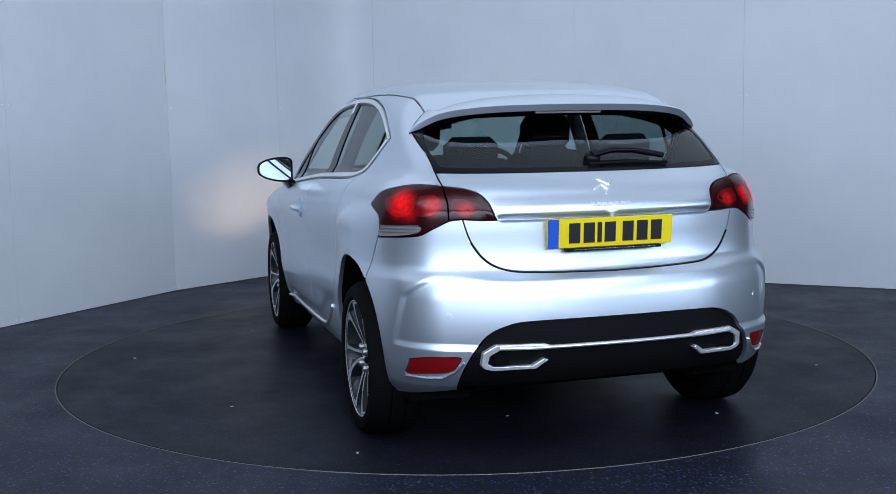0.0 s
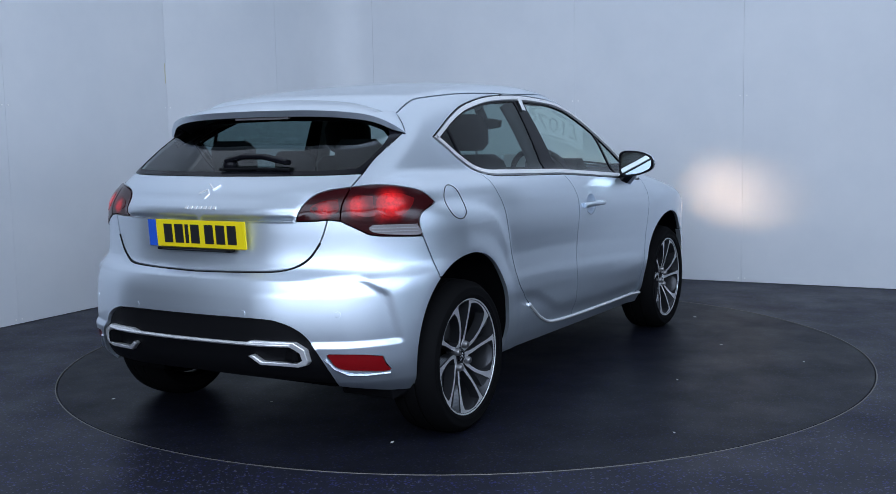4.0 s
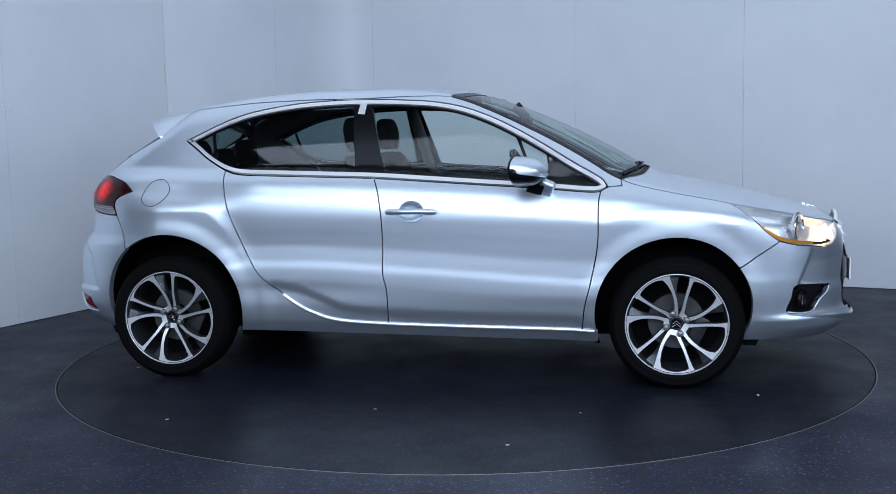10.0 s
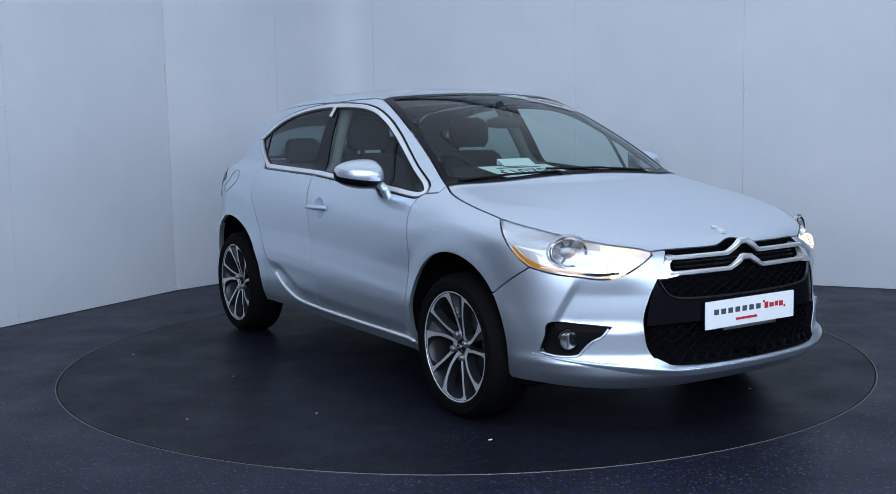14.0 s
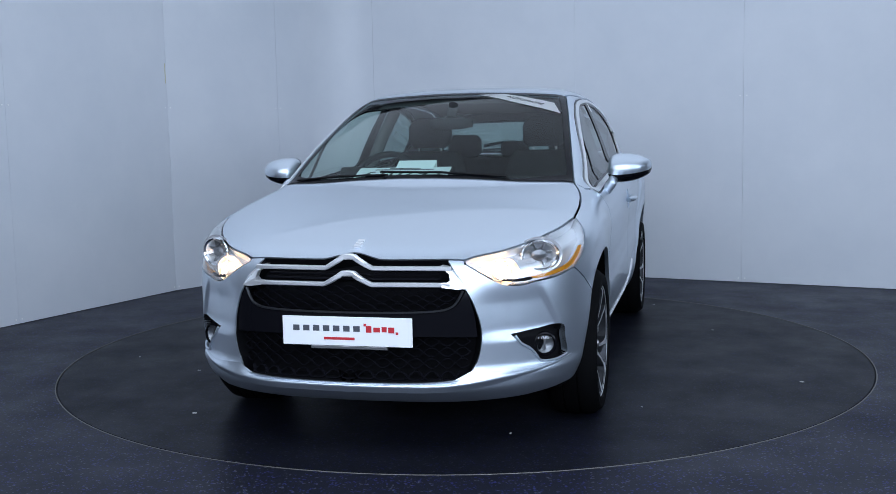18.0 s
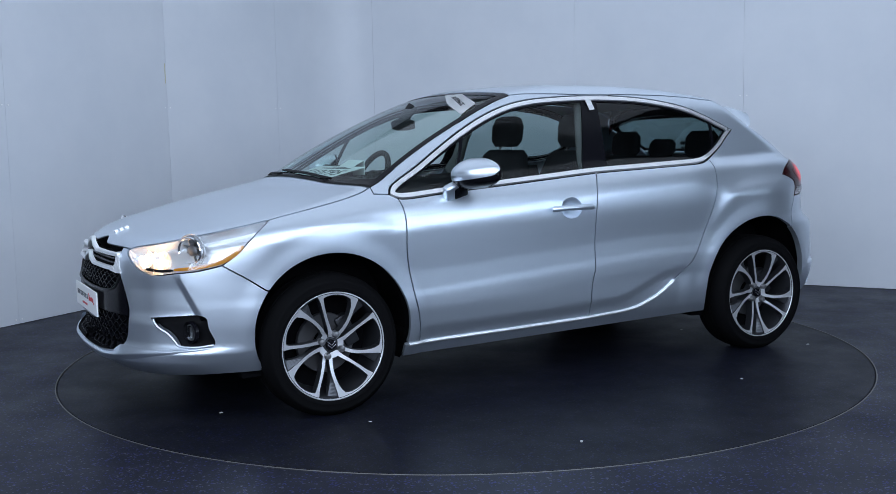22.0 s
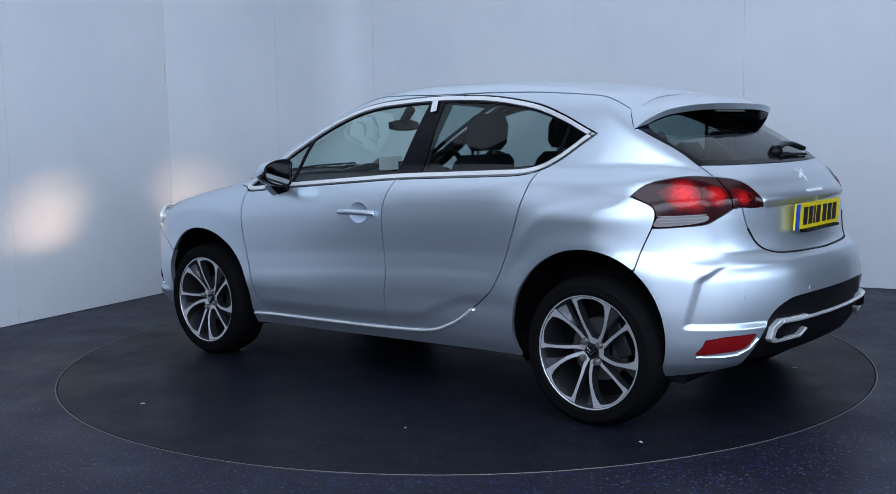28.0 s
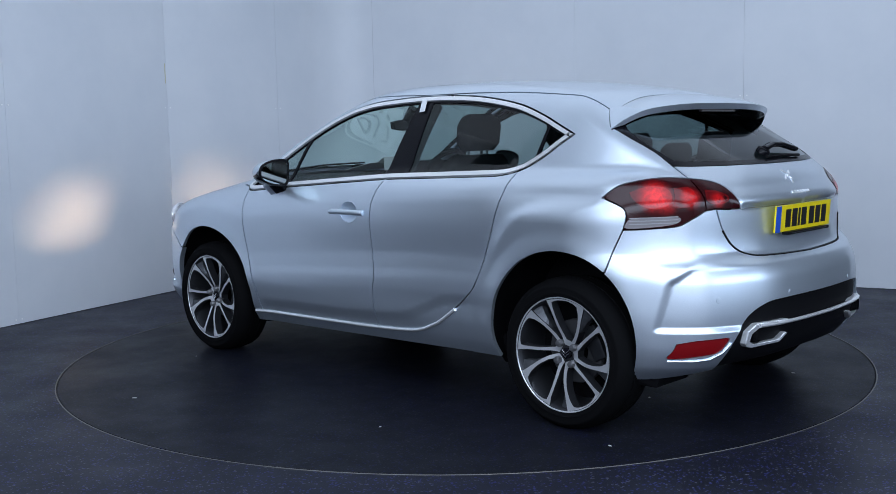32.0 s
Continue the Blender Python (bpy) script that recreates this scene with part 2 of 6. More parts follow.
TAIL = spline([0.18, 0.24, 0.31, 0.40, 0.52, 0.64, 0.70, 0.735, 0.76, 0.83, 0.90, 0.96, 1.02, 1.11, 1.20, 1.30, 1.38, 1.46],
              [-1.80, -1.88, -1.99, -2.04, -2.055, -2.045, -2.02, -1.975, -1.955, -1.945, -1.942, -1.937, -1.90, -1.80, -1.665, -1.50, -1.40, -1.33])
TAIL_SWEEP = spline([-0.3, 0, 0.3, 0.5, 0.66, 0.78, 0.86, 0.95], [0.018, 0, 0.018, 0.062, 0.125, 0.245, 0.40, 0.70])
HOOD = spline([0.9, 1.05, 1.25, 1.53, 1.78, 2.0, 2.1, 2.2], [1.085, 1.055, 1.015, 0.957, 0.896, 0.835, 0.803, 0.76])
ROOF = spline([-1.6, -1.36, -1.08, -0.8, -0.5, -0.2, 0.1, 0.3, 0.45, 0.7, 0.95, 1.15, 1.35], [1.352, 1.421, 1.467, 1.499, 1.515, 1.515, 1.497, 1.459, 1.411, 1.307, 1.184, 1.067, 0.945])
CABIN = spline([-1.9, -1.6, -1.4, -1.24, -0.8, -0.3, 0.3, 0.98, 1.3], [0.64, 0.71, 0.745, 0.760, 0.777, 0.778, 0.777, 0.768, 0.75])
HAUNCH_R = spline([-1.9, -1.49, -1.33, -1.19, -1.05, -0.965, -0.91, -0.85], [0.985, 0.983, 0.977, 0.958, 0.912, 0.859, 0.801, 0.722])
HAUNCH_F = spline([-0.4, 0.2, 0.5, 0.8, 0.95, 1.04, 1.15, 1.3, 1.5, 1.9], [0.945, 0.920, 0.897, 0.868, 0.857, 0.878, 0.893, 0.895, 0.87, 0.83])
SCALLOP = spline([-0.78, -0.62, -0.48, -0.32, 0.0, 0.9], [0.505, 0.485, 0.435, 0.375, 0.352, 0.335])
ARCH = {1: (1.303, 0.352, 0.387), -1: (-1.297, 0.368, 0.390)}


def roof_top(x, a):
    return ROOF(x + 0.12 * (a / 0.7) ** 2 * step01(x, -0.3, 0.6)) - 0.034 * (a / 0.62) ** 2.4


def body(p):
    """Below nought inside the car's outer skin, above it outside."""
    x, z = p[..., 0], p[..., 2]
    a = np.sqrt(p[..., 1] ** 2 + 1e-5)
    belt = (BELT(x) - 1.04) * step01(z, 0.62, 1.0)
    rise = LEDGE(x) * step01(np.abs(x), 1.15, 0.85) * step01(z, 0.38, 0.50) * step01(z, 0.86, 0.66)
    w = WIDE(x) - DRAW(z - belt - rise)
    w -= 0.042 * step01(x, -0.8, -1.25) * step01(z, 0.88, 1.0)
    # haunches over the wheels, arch lips
    fade = step01(x, -0.74, -1.02)
    w += 0.010 * fade * (step01((z - HAUNCH_R(x)) / (1 + 2.2 * step01(x, -1.1, -0.85)), 0.016, -0.045) * step01(z, 0.35, 0.7) - 0.5)
    fade = (0.3 * step01(x, -0.4, 0.1) + 0.7 * step01(x, 0.88, 1.12)) * step01(x, 2.1, 1.7)
    w += 0.011 * fade * (step01(z - HAUNCH_F(x), 0.010, -0.05) * step01(z, 0.35, 0.7) - 0.5)
    w -= 0.009 * step01(z - SCALLOP(x), 0.028, -0.032) * step01(x, -0.80, -0.70) * step01(x, 0.88, 0.8)
    for cx, cz, r in ARCH.values():
        d = np.hypot(x - cx, z - cz) - r
        w += 0.008 * step01(d, 0.10, 0.0)
    side = (a - w) * 0.97
    front = (x - NOSE(z) + NOSE_SWEEP(a)) * 0.85
    ledge = 0.014 * step01(z, 0.930, 0.944) * step01(z, 1.02, 0.95) * step01(a, 0.50, 0.44)
    rear = (TAIL(z) - ledge + TAIL_SWEEP(a) - x) * 0.85
    hood = z - HOOD(x) + 0.046 * (a / 0.75) ** 2.6
    low = smax(smax(side, front, 0.13), np.where(x > 0.7, hood, z - 1.09), 0.07)
    dz = z - 1.04
    cabin = smax((a - CABIN(x) + 0.30 * dz + 0.28 * dz * np.abs(dz)) * 0.95, (z - roof_top(x, a)) * 0.9, 0.085)
    cabin = np.maximum(cabin, 0.9 - z)
    f = smax(smin(low, cabin, 0.03), rear, 0.085)
    # pressed hollows of the rear bumper's corners and beside the front grille, chin ridge
    turn = np.arctan2(np.maximum(-x - END, 0), a)
    over = z + 0.06 * step01(turn, 0.90, 0.76)
    f += 0.017 * step01(turn + 0.25 * (0.6 - z), 0.745, 0.785) * step01(z, 0.45, 0.475) * step01(over, 0.732, 0.694) * step01(a, 0.40, 0.66)
    turn = np.arctan2(np.maximum(x - END, 0), a)
    f += 0.016 * step01(turn - 0.853 - (z - 0.5) * 0.44, -0.012, 0.022) * step01(turn, 1.22, 1.05) * step01(z, 0.455, 0.51) * step01(z, 0.70, 0.60)
    f -= 0.014 * np.exp(-((z - 0.335) / 0.022) ** 2) * step01(turn, 0.62, 0.9)
    return f


def slope(p, e=0.0015):
    g = np.stack([body(p + d) - body(p - d) for d in np.eye(3) * e], -1)
    return g / np.linalg.norm(g, axis=-1, keepdims=True)


def cast(o, d, far, steps=32):
    """First crossing of the skin along rays, from outside."""
    t0 = np.zeros(len(o))
    t1 = np.full(len(o), float(far))
    open_ = np.ones(len(o), bool)
    for k in range(1, steps + 1):
        t = far * k / steps
        hit = (body(o + d * t) < 0) & open_
        t1[hit], t0[hit] = t, far * (k - 1) / steps
        open_ &= ~hit
    for _ in range(15):
        tm = (t0 + t1) / 2
        inside = body(o + d * tm[:, None]) < 0
        t1, t0 = np.where(inside, tm, t1), np.where(inside, t0, tm)
    return o + d * t1[:, None]


END = 1.0  # beyond this the walls are unrolled round an upright axis


def unroll(x, a):
    """Where a point of the left wall lies along the car's girth."""
    x, a = np.asarray(x, float), np.asarray(a, float)
    over = np.maximum(np.abs(x) - END, 0)
    return np.where(np.abs(x) <= END, x, np.sign(x) * (END + np.arctan2(over, a)))


def on_wall(uv):
    uv = np.asarray(uv, float)
    u, z = uv[:, 0], uv[:, 1]
    phi = np.clip(np.abs(u) - END, 0, math.pi / 2)
    s = np.sign(u)
    d = np.stack([s * np.sin(phi), np.cos(phi), 0 * u], -1)
    base = np.stack([np.clip(u, -END, END), 0 * u, z], -1)
    return cast(base + d * 1.35, -d, 1.35)


def on_top(xy):
    xy = np.asarray(xy, float)
    o = np.stack([xy[:, 0], xy[:, 1], np.full(len(xy), 1.75)], -1)
    return cast(o, np.broadcast_to([0.0, 0.0, -1.0], o.shape), 1.3)


def wall_uv(points):
    """(x, a, z) to the wall's own plane."""
    p = np.asarray(points, float)
    return np.stack([unroll(p[:, 0], p[:, 1]), p[:, 2]], -1)


def through_points(pts, spacing=0.02):
    """A smooth open line through points, evenly sampled."""
    p = np.asarray(pts, float)
    if len(p) == 2:
        q = p
    else:
        e = np.vstack([2 * p[0] - p[1], p, 2 * p[-1] - p[-2]])
        t = np.linspace(0, 1, 12, endpoint=False)[:, None]
        q = []
        for i in range(1, len(e) - 2):
            a, b, c, d = e[i - 1: i + 3]
            q.append(0.5 * (2 * b + (c - a) * t + (2 * a - 5 * b + 4 * c - d) * t ** 2 + (3 * b - a - 3 * c + d) * t ** 3))
        q = np.vstack(q + [p[-1:]])
    s = np.concatenate([[0], np.cumsum(np.linalg.norm(np.diff(q, axis=0), axis=1))])
    n = max(2, int(round(s[-1] / spacing)) + 1)
    w = np.linspace(0, s[-1], n)
    return np.stack([np.interp(w, s, q[:, k]) for k in range(q.shape[1])], -1)


def loop(*lines):
    """A closed outline from lines laid end to end."""
    pts = [lines[0]]
    for ln in lines[1:]:
        pts.append(ln)
    p = np.vstack(pts)
    full = []
    for a, b in zip(p, np.roll(p, -1, axis=0)):
        n = max(1, int(np.linalg.norm(b - a) / 0.03))
        full += [a + (b - a) * i / n for i in range(n)]
    p = np.array(full)
    keep = np.linalg.norm(p - np.roll(p, 1, axis=0), axis=1) > 0.003
    return p[keep]


def inside(pts, poly):
    x, y = pts[:, 0], pts[:, 1]
    r = np.zeros(len(pts), bool)
    a, b = poly, np.roll(poly, -1, axis=0)
    for (x0, y0), (x1, y1) in zip(a, b):
        if y0 != y1:
            r ^= ((y0 > y) != (y1 > y)) & (x < (x1 - x0) * (y - y0) / (y1 - y0) + x0)
    return r


def edge_distance(pts, poly):
    best = np.full(len(pts), 9.0)
    for a, b in zip(poly, np.roll(poly, -1, axis=0)):
        ab = b - a
        t = np.clip(((pts - a) @ ab) / max(ab @ ab, 1e-12), 0, 1)
        best = np.minimum(best, np.linalg.norm(pts - a - t[:, None] * ab, axis=1))
    return best


def shrink(poly, by):
    area = 0.5 * np.sum(poly[:, 0] * np.roll(poly[:, 1], -1) - np.roll(poly[:, 0], -1) * poly[:, 1])
    if area < 0:
        poly = poly[::-1]
    e0 = poly - np.roll(poly, 1, axis=0)
    e1 = np.roll(poly, -1, axis=0) - poly
    n0 = np.stack([-e0[:, 1], e0[:, 0]], -1) / np.linalg.norm(e0, axis=1, keepdims=True)
    n1 = np.stack([-e1[:, 1], e1[:, 0]], -1) / np.linalg.norm(e1, axis=1, keepdims=True)
    n = n0 + n1
    n /= np.maximum((n * n).sum(-1, keepdims=True) / 2, 0.5)
    return poly + n * by


from mathutils.geometry import delaunay_2d_cdt


def fill(poly, h, holes=()):
    """Triangles over an outline, on an even grid within."""
    lo, hi = poly.min(0), poly.max(0)
    gx, gy = np.meshgrid(np.arange(lo[0] + h / 2, hi[0], h), np.arange(lo[1] + h / 2, hi[1], h))
    gx[1::2] += h / 2
    g = np.stack([gx.ravel(), gy.ravel()], -1)
    g = g[inside(g, poly)]
    g = g[edge_distance(g, poly) > 0.55 * h]
    for q in holes:
        g = g[~inside(g, q)]
        g = g[edge_distance(g, q) > 0.55 * h]
    pts, edges = [tuple(v) for v in poly], [(i, (i + 1) % len(poly)) for i in range(len(poly))]
    for q in holes:
        k = len(pts)
        pts += [tuple(v) for v in q]
        edges += [(k + i, k + (i + 1) % len(q)) for i in range(len(q))]
    pts += [tuple(v) for v in g]
    out = delaunay_2d_cdt([Vector(v) for v in pts], edges, [], 0, 1e-6)
    v = np.array([tuple(q) for q in out[0]])
    f = np.array([tuple(q) for q in out[2]], int)
    mid = v[f].mean(1)
    ok = inside(mid, poly)
    for q in holes:
        ok &= ~inside(mid, q)
    f = f[ok]
    e0, e1 = v[f[:, 1]] - v[f[:, 0]], v[f[:, 2]] - v[f[:, 0]]
    return v, f[np.abs(e0[:, 0] * e1[:, 1] - e0[:, 1] * e1[:, 0]) > 1e-9]


def skin_mesh(poly, where, h=0.022, holes=(), gap=0.003, depth=0.018, lift=0.0, centre=False):
    """A panel of the body's skin with turned-in edges: verts, faces, loop normals. centre: joined with its mirror."""
    if gap:
        keep = poly
        poly = shrink(poly, gap)
        if centre:
            area = 0.5 * np.sum(keep[:, 0] * np.roll(keep[:, 1], -1) - np.roll(keep[:, 0], -1) * keep[:, 1])
            keep = keep[::-1] if area < 0 else keep
            mid = np.abs(keep[:, 1]) < 1e-4 if where is on_top else np.abs(keep[:, 0]) > END + math.pi / 2 - 1e-4
            col = 1 if where is on_top else 0
            poly[mid, col] = keep[mid, col]
    v, f = fill(poly, h, holes)
    p = where(v)
    n = slope(p)
    p = p + n * lift
    a = np.cross(p[f[:, 1]] - p[f[:, 0]], p[f[:, 2]] - p[f[:, 0]])
    flip = (a * n[f].mean(1)).sum(-1) < 0
    f[flip] = f[flip][:, ::-1]
    verts, faces, norms = [p], [tuple(q) for q in f], [n[i] for q in f for i in q]
    if depth:
        count = {}
        for q in f:
            for i in range(3):
                e = (q[i], q[(i + 1) % 3])
                count[e] = 1
        rim = [e for e in count if (e[1], e[0]) not in count]
        if centre:
            rim = [e for e in rim if abs(p[e[0], 1]) > 2e-3 or abs(p[e[1], 1]) > 2e-3]
        ids = sorted({i for e in rim for i in e})
        at = {i: len(p) + k for k, i in enumerate(ids)}
        top, low = p[ids], p[ids] - n[ids] * depth
        k2 = len(ids)
        verts += [top, low]
        for i, j in rim:
            q = (at[j], at[i], at[i] + k2, at[j] + k2)
            faces.append(q)
            nn = np.cross(p[j] - p[i], n[i])
            nn = math.copysign(1, depth) * nn / (np.linalg.norm(nn) + 1e-12)
            norms += [nn] * 4
    verts = np.vstack(verts)
    if centre:
        verts, faces, norms = with_mirror(verts, faces, norms)
    return verts, faces, norms


def mirrored(verts, faces, norms):
    m = np.array([1, -1, 1])
    k, out, nn = 0, [], []
    for q in faces:
        out.append(tuple(q[::-1]))
        nn += [norms[k + len(q) - 1 - i] * m for i in range(len(q))]
        k += len(q)
    return verts * m, out, nn


def with_mirror(verts, faces, norms):
    v2, f2, n2 = mirrored(verts, faces, norms)
    k = len(verts)
    return np.vstack([verts, v2]), list(faces) + [tuple(i + k for i in q) for q in f2], list(norms) + n2


def both_sides(name, data, mat, parent, label=""):
    l = link_mesh(name, *data[:2], mat, parent, label, data[2])
    r = link_mesh(name, *mirrored(*data)[:2], mat, parent, label, mirrored(*data)[2])
    return l, r


# ---------- the booth
def wall_panels(name, run, height, label, mat=WALL):
    """A wall along floor points: one upright board between each pair, 3 mm apart, before a dark backing."""
    bm = bmesh.new()
    for (x0, y0), (x1, y1) in zip(run, run[1:]):
        d = Vector((x1 - x0, y1 - y0, 0)).normalized()
        n = Vector((-d.y, d.x, 0))
        m = Matrix((d.to_4d(), n.to_4d(), (0, 0, 1, 0), (0, 0, 0, 1))).transposed()
        m[3] = (0, 0, 0, 1)
        m.translation = (x0, y0, 0)
        ln = math.hypot(x1 - x0, y1 - y0)
        box(bm, -0.02, ln + 0.02, 0.022, 0.12, 0, height, 0, m)
    wall = part(name, bm, DARK)
    tagged(wall, label, "wall", kind="structure")
    for (x0, y0), (x1, y1) in zip(run, run[1:]):
        d = Vector((x1 - x0, y1 - y0, 0)).normalized()
        n = Vector((-d.y, d.x, 0))
        m = Matrix((d.to_4d(), n.to_4d(), (0, 0, 1, 0), (0, 0, 0, 1))).transposed()
        m[3] = (0, 0, 0, 1)
        m.translation = (x0, y0, 0)
        ln = math.hypot(x1 - x0, y1 - y0)
        bm = bmesh.new()
        box(bm, 0.0007, ln - 0.0007, 0, 0.02, 0.004, height, 0.0006, m)
        part("panel", bm, mat, wall)
    return wall


H_ROOM = 3.7
LEFT = [(-4.1, -1.04), (-3.07, 1.11), (-2.37, 2.56), (-1.63, 3.48), (-1.37, 3.815)]
RIGHT = [(-0.80, 3.98), (1.0, 3.08), (2.27, 2.45), (3.5, 1.83), (4.75, 1.21)]
wall_panels("wall_left", LEFT, H_ROOM, "white wall boards bent round the turntable")
wall_panels("wall_back", RIGHT, H_ROOM, "white wall boards with fine joints and screws")
# rounded corner between the boards
def corner_board():
    a, b, tip = Vector((*LEFT[-1], 0)), Vector((*RIGHT[0], 0)), Vector((-1.12, 4.14, 0))
    verts, faces, n = [], [], 24
    for i in range(n + 1):
        t = i / n
        p = a * (1 - t) ** 2 + tip * 2 * t * (1 - t) + b * t * t
        out = (p - Vector((0, 0, 0))).normalized() * 0.05
        for q in (p, p + out):
            verts += [(q.x, q.y, 0.012), (q.x, q.y, H_ROOM)]
    for i in range(n):
        k, m = 4 * i, 4 * i + 4
        faces += [(k, m, m + 1, k + 1), (k + 2, k + 3, m + 3, m + 2), (k, k + 2, m + 2, m), (k + 1, m + 1, m + 3, k + 3)]
    ob = link_mesh("wall_corner", verts, faces, WALL)
    ob.data.set_sharp_from_angle(angle=radians(40))
    return tagged(ob, "white board bent round the corner", "wall", kind="structure")


corner_board()
# unseen walls added to close the room, darkened to shape the reflections
wall_panels("wall_right", [(4.75, 1.21), (7.0, 0.1), (7.0, -9.0)], H_ROOM, "unseen wall, painted dark, closing the space on the right", UNSEEN_WALL)
wall_panels("wall_front", [(7.0, -9.0), (-7.2, -9.0)], H_ROOM, "unseen wall, painted dark, closing the space behind the camera", UNSEEN_WALL)
wall_panels("wall_far_left", [(-7.2, -9.0), (-7.2, -2.6), (-4.1, -1.04)], H_ROOM, "unseen wall, painted dark, closing the space beyond the boards", UNSEEN_WALL)

TABLE_R = 2.222
bm = bmesh.new()
seg = 160
outer = [bm.verts.new((x, y, 0)) for x, y in ((-8, -10), (8, -10), (8, 6), (-8, 6))]
ring = [bm.verts.new(((TABLE_R + 0.006) * math.cos(a), (TABLE_R + 0.006) * math.sin(a), 0)) for a in (2 * math.pi * i / seg for i in range(seg))]
deep = [bm.verts.new((v.co.x, v.co.y, -0.03)) for v in ring]
es = [bm.edges.new((a, b)) for lp in (outer, ring) for a, b in zip(lp, lp[1:] + lp[:1])]
bmesh.ops.triangle_fill(bm, use_beauty=True, use_dissolve=False, edges=es, normal=(0, 0, 1))
for i in range(seg):
    j = (i + 1) % seg
    bm.faces.new((ring[i], ring[j], deep[j], deep[i]))
bm.faces.new(deep)
floor = tagged(part("floor", bm, FLOOR), "dark rubber floor with fine blue and grey specks", "floor", kind="structure")
# unseen ceiling added overhead, dark so that the glass reflects little
bm = bmesh.new()
box(bm, -8, 8, -10, 6, H_ROOM, H_ROOM + 0.1)
tagged(part("ceiling", bm, CEILING), "unseen plain ceiling, darkened for the reflections", "ceiling", kind="structure")

bm = bmesh.new()
lathe(bm, [(TABLE_R + 0.0035, -0.006), (TABLE_R + 0.004, 0.0012), (TABLE_R + 0.009, 0.0014), (TABLE_R + 0.0095, 0.0)], 160)
tagged(part("table_rim", bm, RIM_METAL, smooth=30), "thin worn metal ring round the turntable", "trim", kind="structure")

turntable = new("turntable")
tagged(turntable, "round dark rubber turntable set flush in the floor", "turntable")
bm = bmesh.new()
lathe(bm, [(0.0001, 0.0), (0.8, 0.0), (TABLE_R - 0.004, 0.0), (TABLE_R, -0.004), (TABLE_R, -0.025)], 160)
part("disc", bm, DISC, turntable, smooth=30)

# ---------- the car
car = new("car")
tagged(car, "silver five-door hatchback parked on the turntable, lights on", "car")


def hang(ob):
    """Parts of the car are laid out from the middle between its axles; the thing turns about the table's centre."""
    for o in ob if isinstance(ob, (list, tuple)) else [ob]:
        o.location = -PIVOT
    return ob


def arc(key, a0, a1, a=0.885, grow=0.0):
    cx, cz, r = ARCH[key]
    t = np.radians(np.linspace(a0, a1, max(3, int(abs(a1 - a0) / 3.5))))
    return wall_uv(np.stack([cx + (r + grow) * np.cos(t), np.full(len(t), a), cz + (r + grow) * np.sin(t)], -1))


def wline(pts, spacing=0.02):
    return wall_uv(through_points(pts, spacing))


def side(pts, spacing=0.02):
    return through_points(pts, spacing)


def from_top(xy):
    return wall_uv(on_top(np.asarray(xy)))


STRIP = side([(-0.741, 0.497), (-0.67, 0.447), (-0.60, 0.399), (-0.531, 0.363), (-0.39, 0.319), (-0.1, 0.301), (0.238, 0.293), (0.6, 0.286), (0.912, 0.279)])
F_GAP = side([(0.945, 0.962), (0.935, 0.90), (0.931, 0.71), (0.90, 0.539), (0.865, 0.395), (0.852, 0.281)])
B_GAP = side([(-0.187, 1.037), (-0.158, 0.965), (-0.14, 0.85), (-0.138, 0.70), (-0.142, 0.561), (-0.128, 0.49), (-0.124, 0.42), (-0.128, 0.302)])
R_GAP = side([(-1.0, 1.086), (-0.97, 0.96), (-0.939, 0.851), (-0.875, 0.693), (-0.809, 0.563), (-0.741, 0.497)])
TIP, CORNER = (0.978, 0.981), (-1.250, 1.243)


def band(pts):
    """A line of the window band from true (x, z), unrolled past the ends."""
    q = through_points(pts)
    q[:, 0] = unroll(q[:, 0], 0.70)
    return q


CHROME_LOW = band([CORNER, (-1.18, 1.199), (-1.124, 1.158), (-1.065, 1.120), (-1.0, 1.086), (-0.915, 1.065), (-0.772, 1.058), (-0.488, 1.048), (-0.187, 1.037), (0.079, 1.019), (0.363, 0.999), (0.648, 0.979), (0.877, 0.959), (0.945, 0.962), TIP])
CHROME_TOP = band([TIP, (0.945, 1.023), (0.807, 1.104), (0.667, 1.190), (0.526, 1.270), (0.383, 1.339), (0.239, 1.390), (0.093, 1.419), (-0.053, 1.431), (-0.2, 1.438), (-0.347, 1.440), (-0.493, 1.436), (-0.639, 1.426), (-0.784, 1.406), (-0.928, 1.376), (-1.072, 1.325), (-1.143, 1.293), CORNER])
LAMP_TIP = [(-1.49, 0.83, 0.985)]
TAIL_LOW = [(-1.60, 0.85, 0.858), (-1.612, 0.845, 0.90), (-1.61, 0.845, 0.932), (-1.585, 0.845, 0.953)] + LAMP_TIP
TAIL_UP = LAMP_TIP + [(-1.55, 0.82, 1.028), (-1.62, 0.78, 1.05), (-1.70, 0.71, 1.062), (-1.775, 0.632, 1.056)]
GATE_EDGE = [(-1.775, 0.632, 1.056), (-1.715, 0.648, 1.105), (-1.62, 0.646, 1.165), (-1.50, 0.652, 1.225), (-1.405, 0.654, 1.272)]
ROOF_EDGE_XY = through_points([(-1.365, 0.565), (-0.9, 0.592), (-0.3, 0.60), (0.0, 0.585), (0.17, 0.565)])
SCREEN_EDGE_XY = through_points([(0.17, 0.565), (0.4, 0.608), (0.7, 0.66), (1.04, 0.722)])
HOOD_EDGE_XY = through_points([(1.04, 0.722), (1.12, 0.752), (1.22, 0.774), (1.38, 0.79), (1.558, 0.79)])
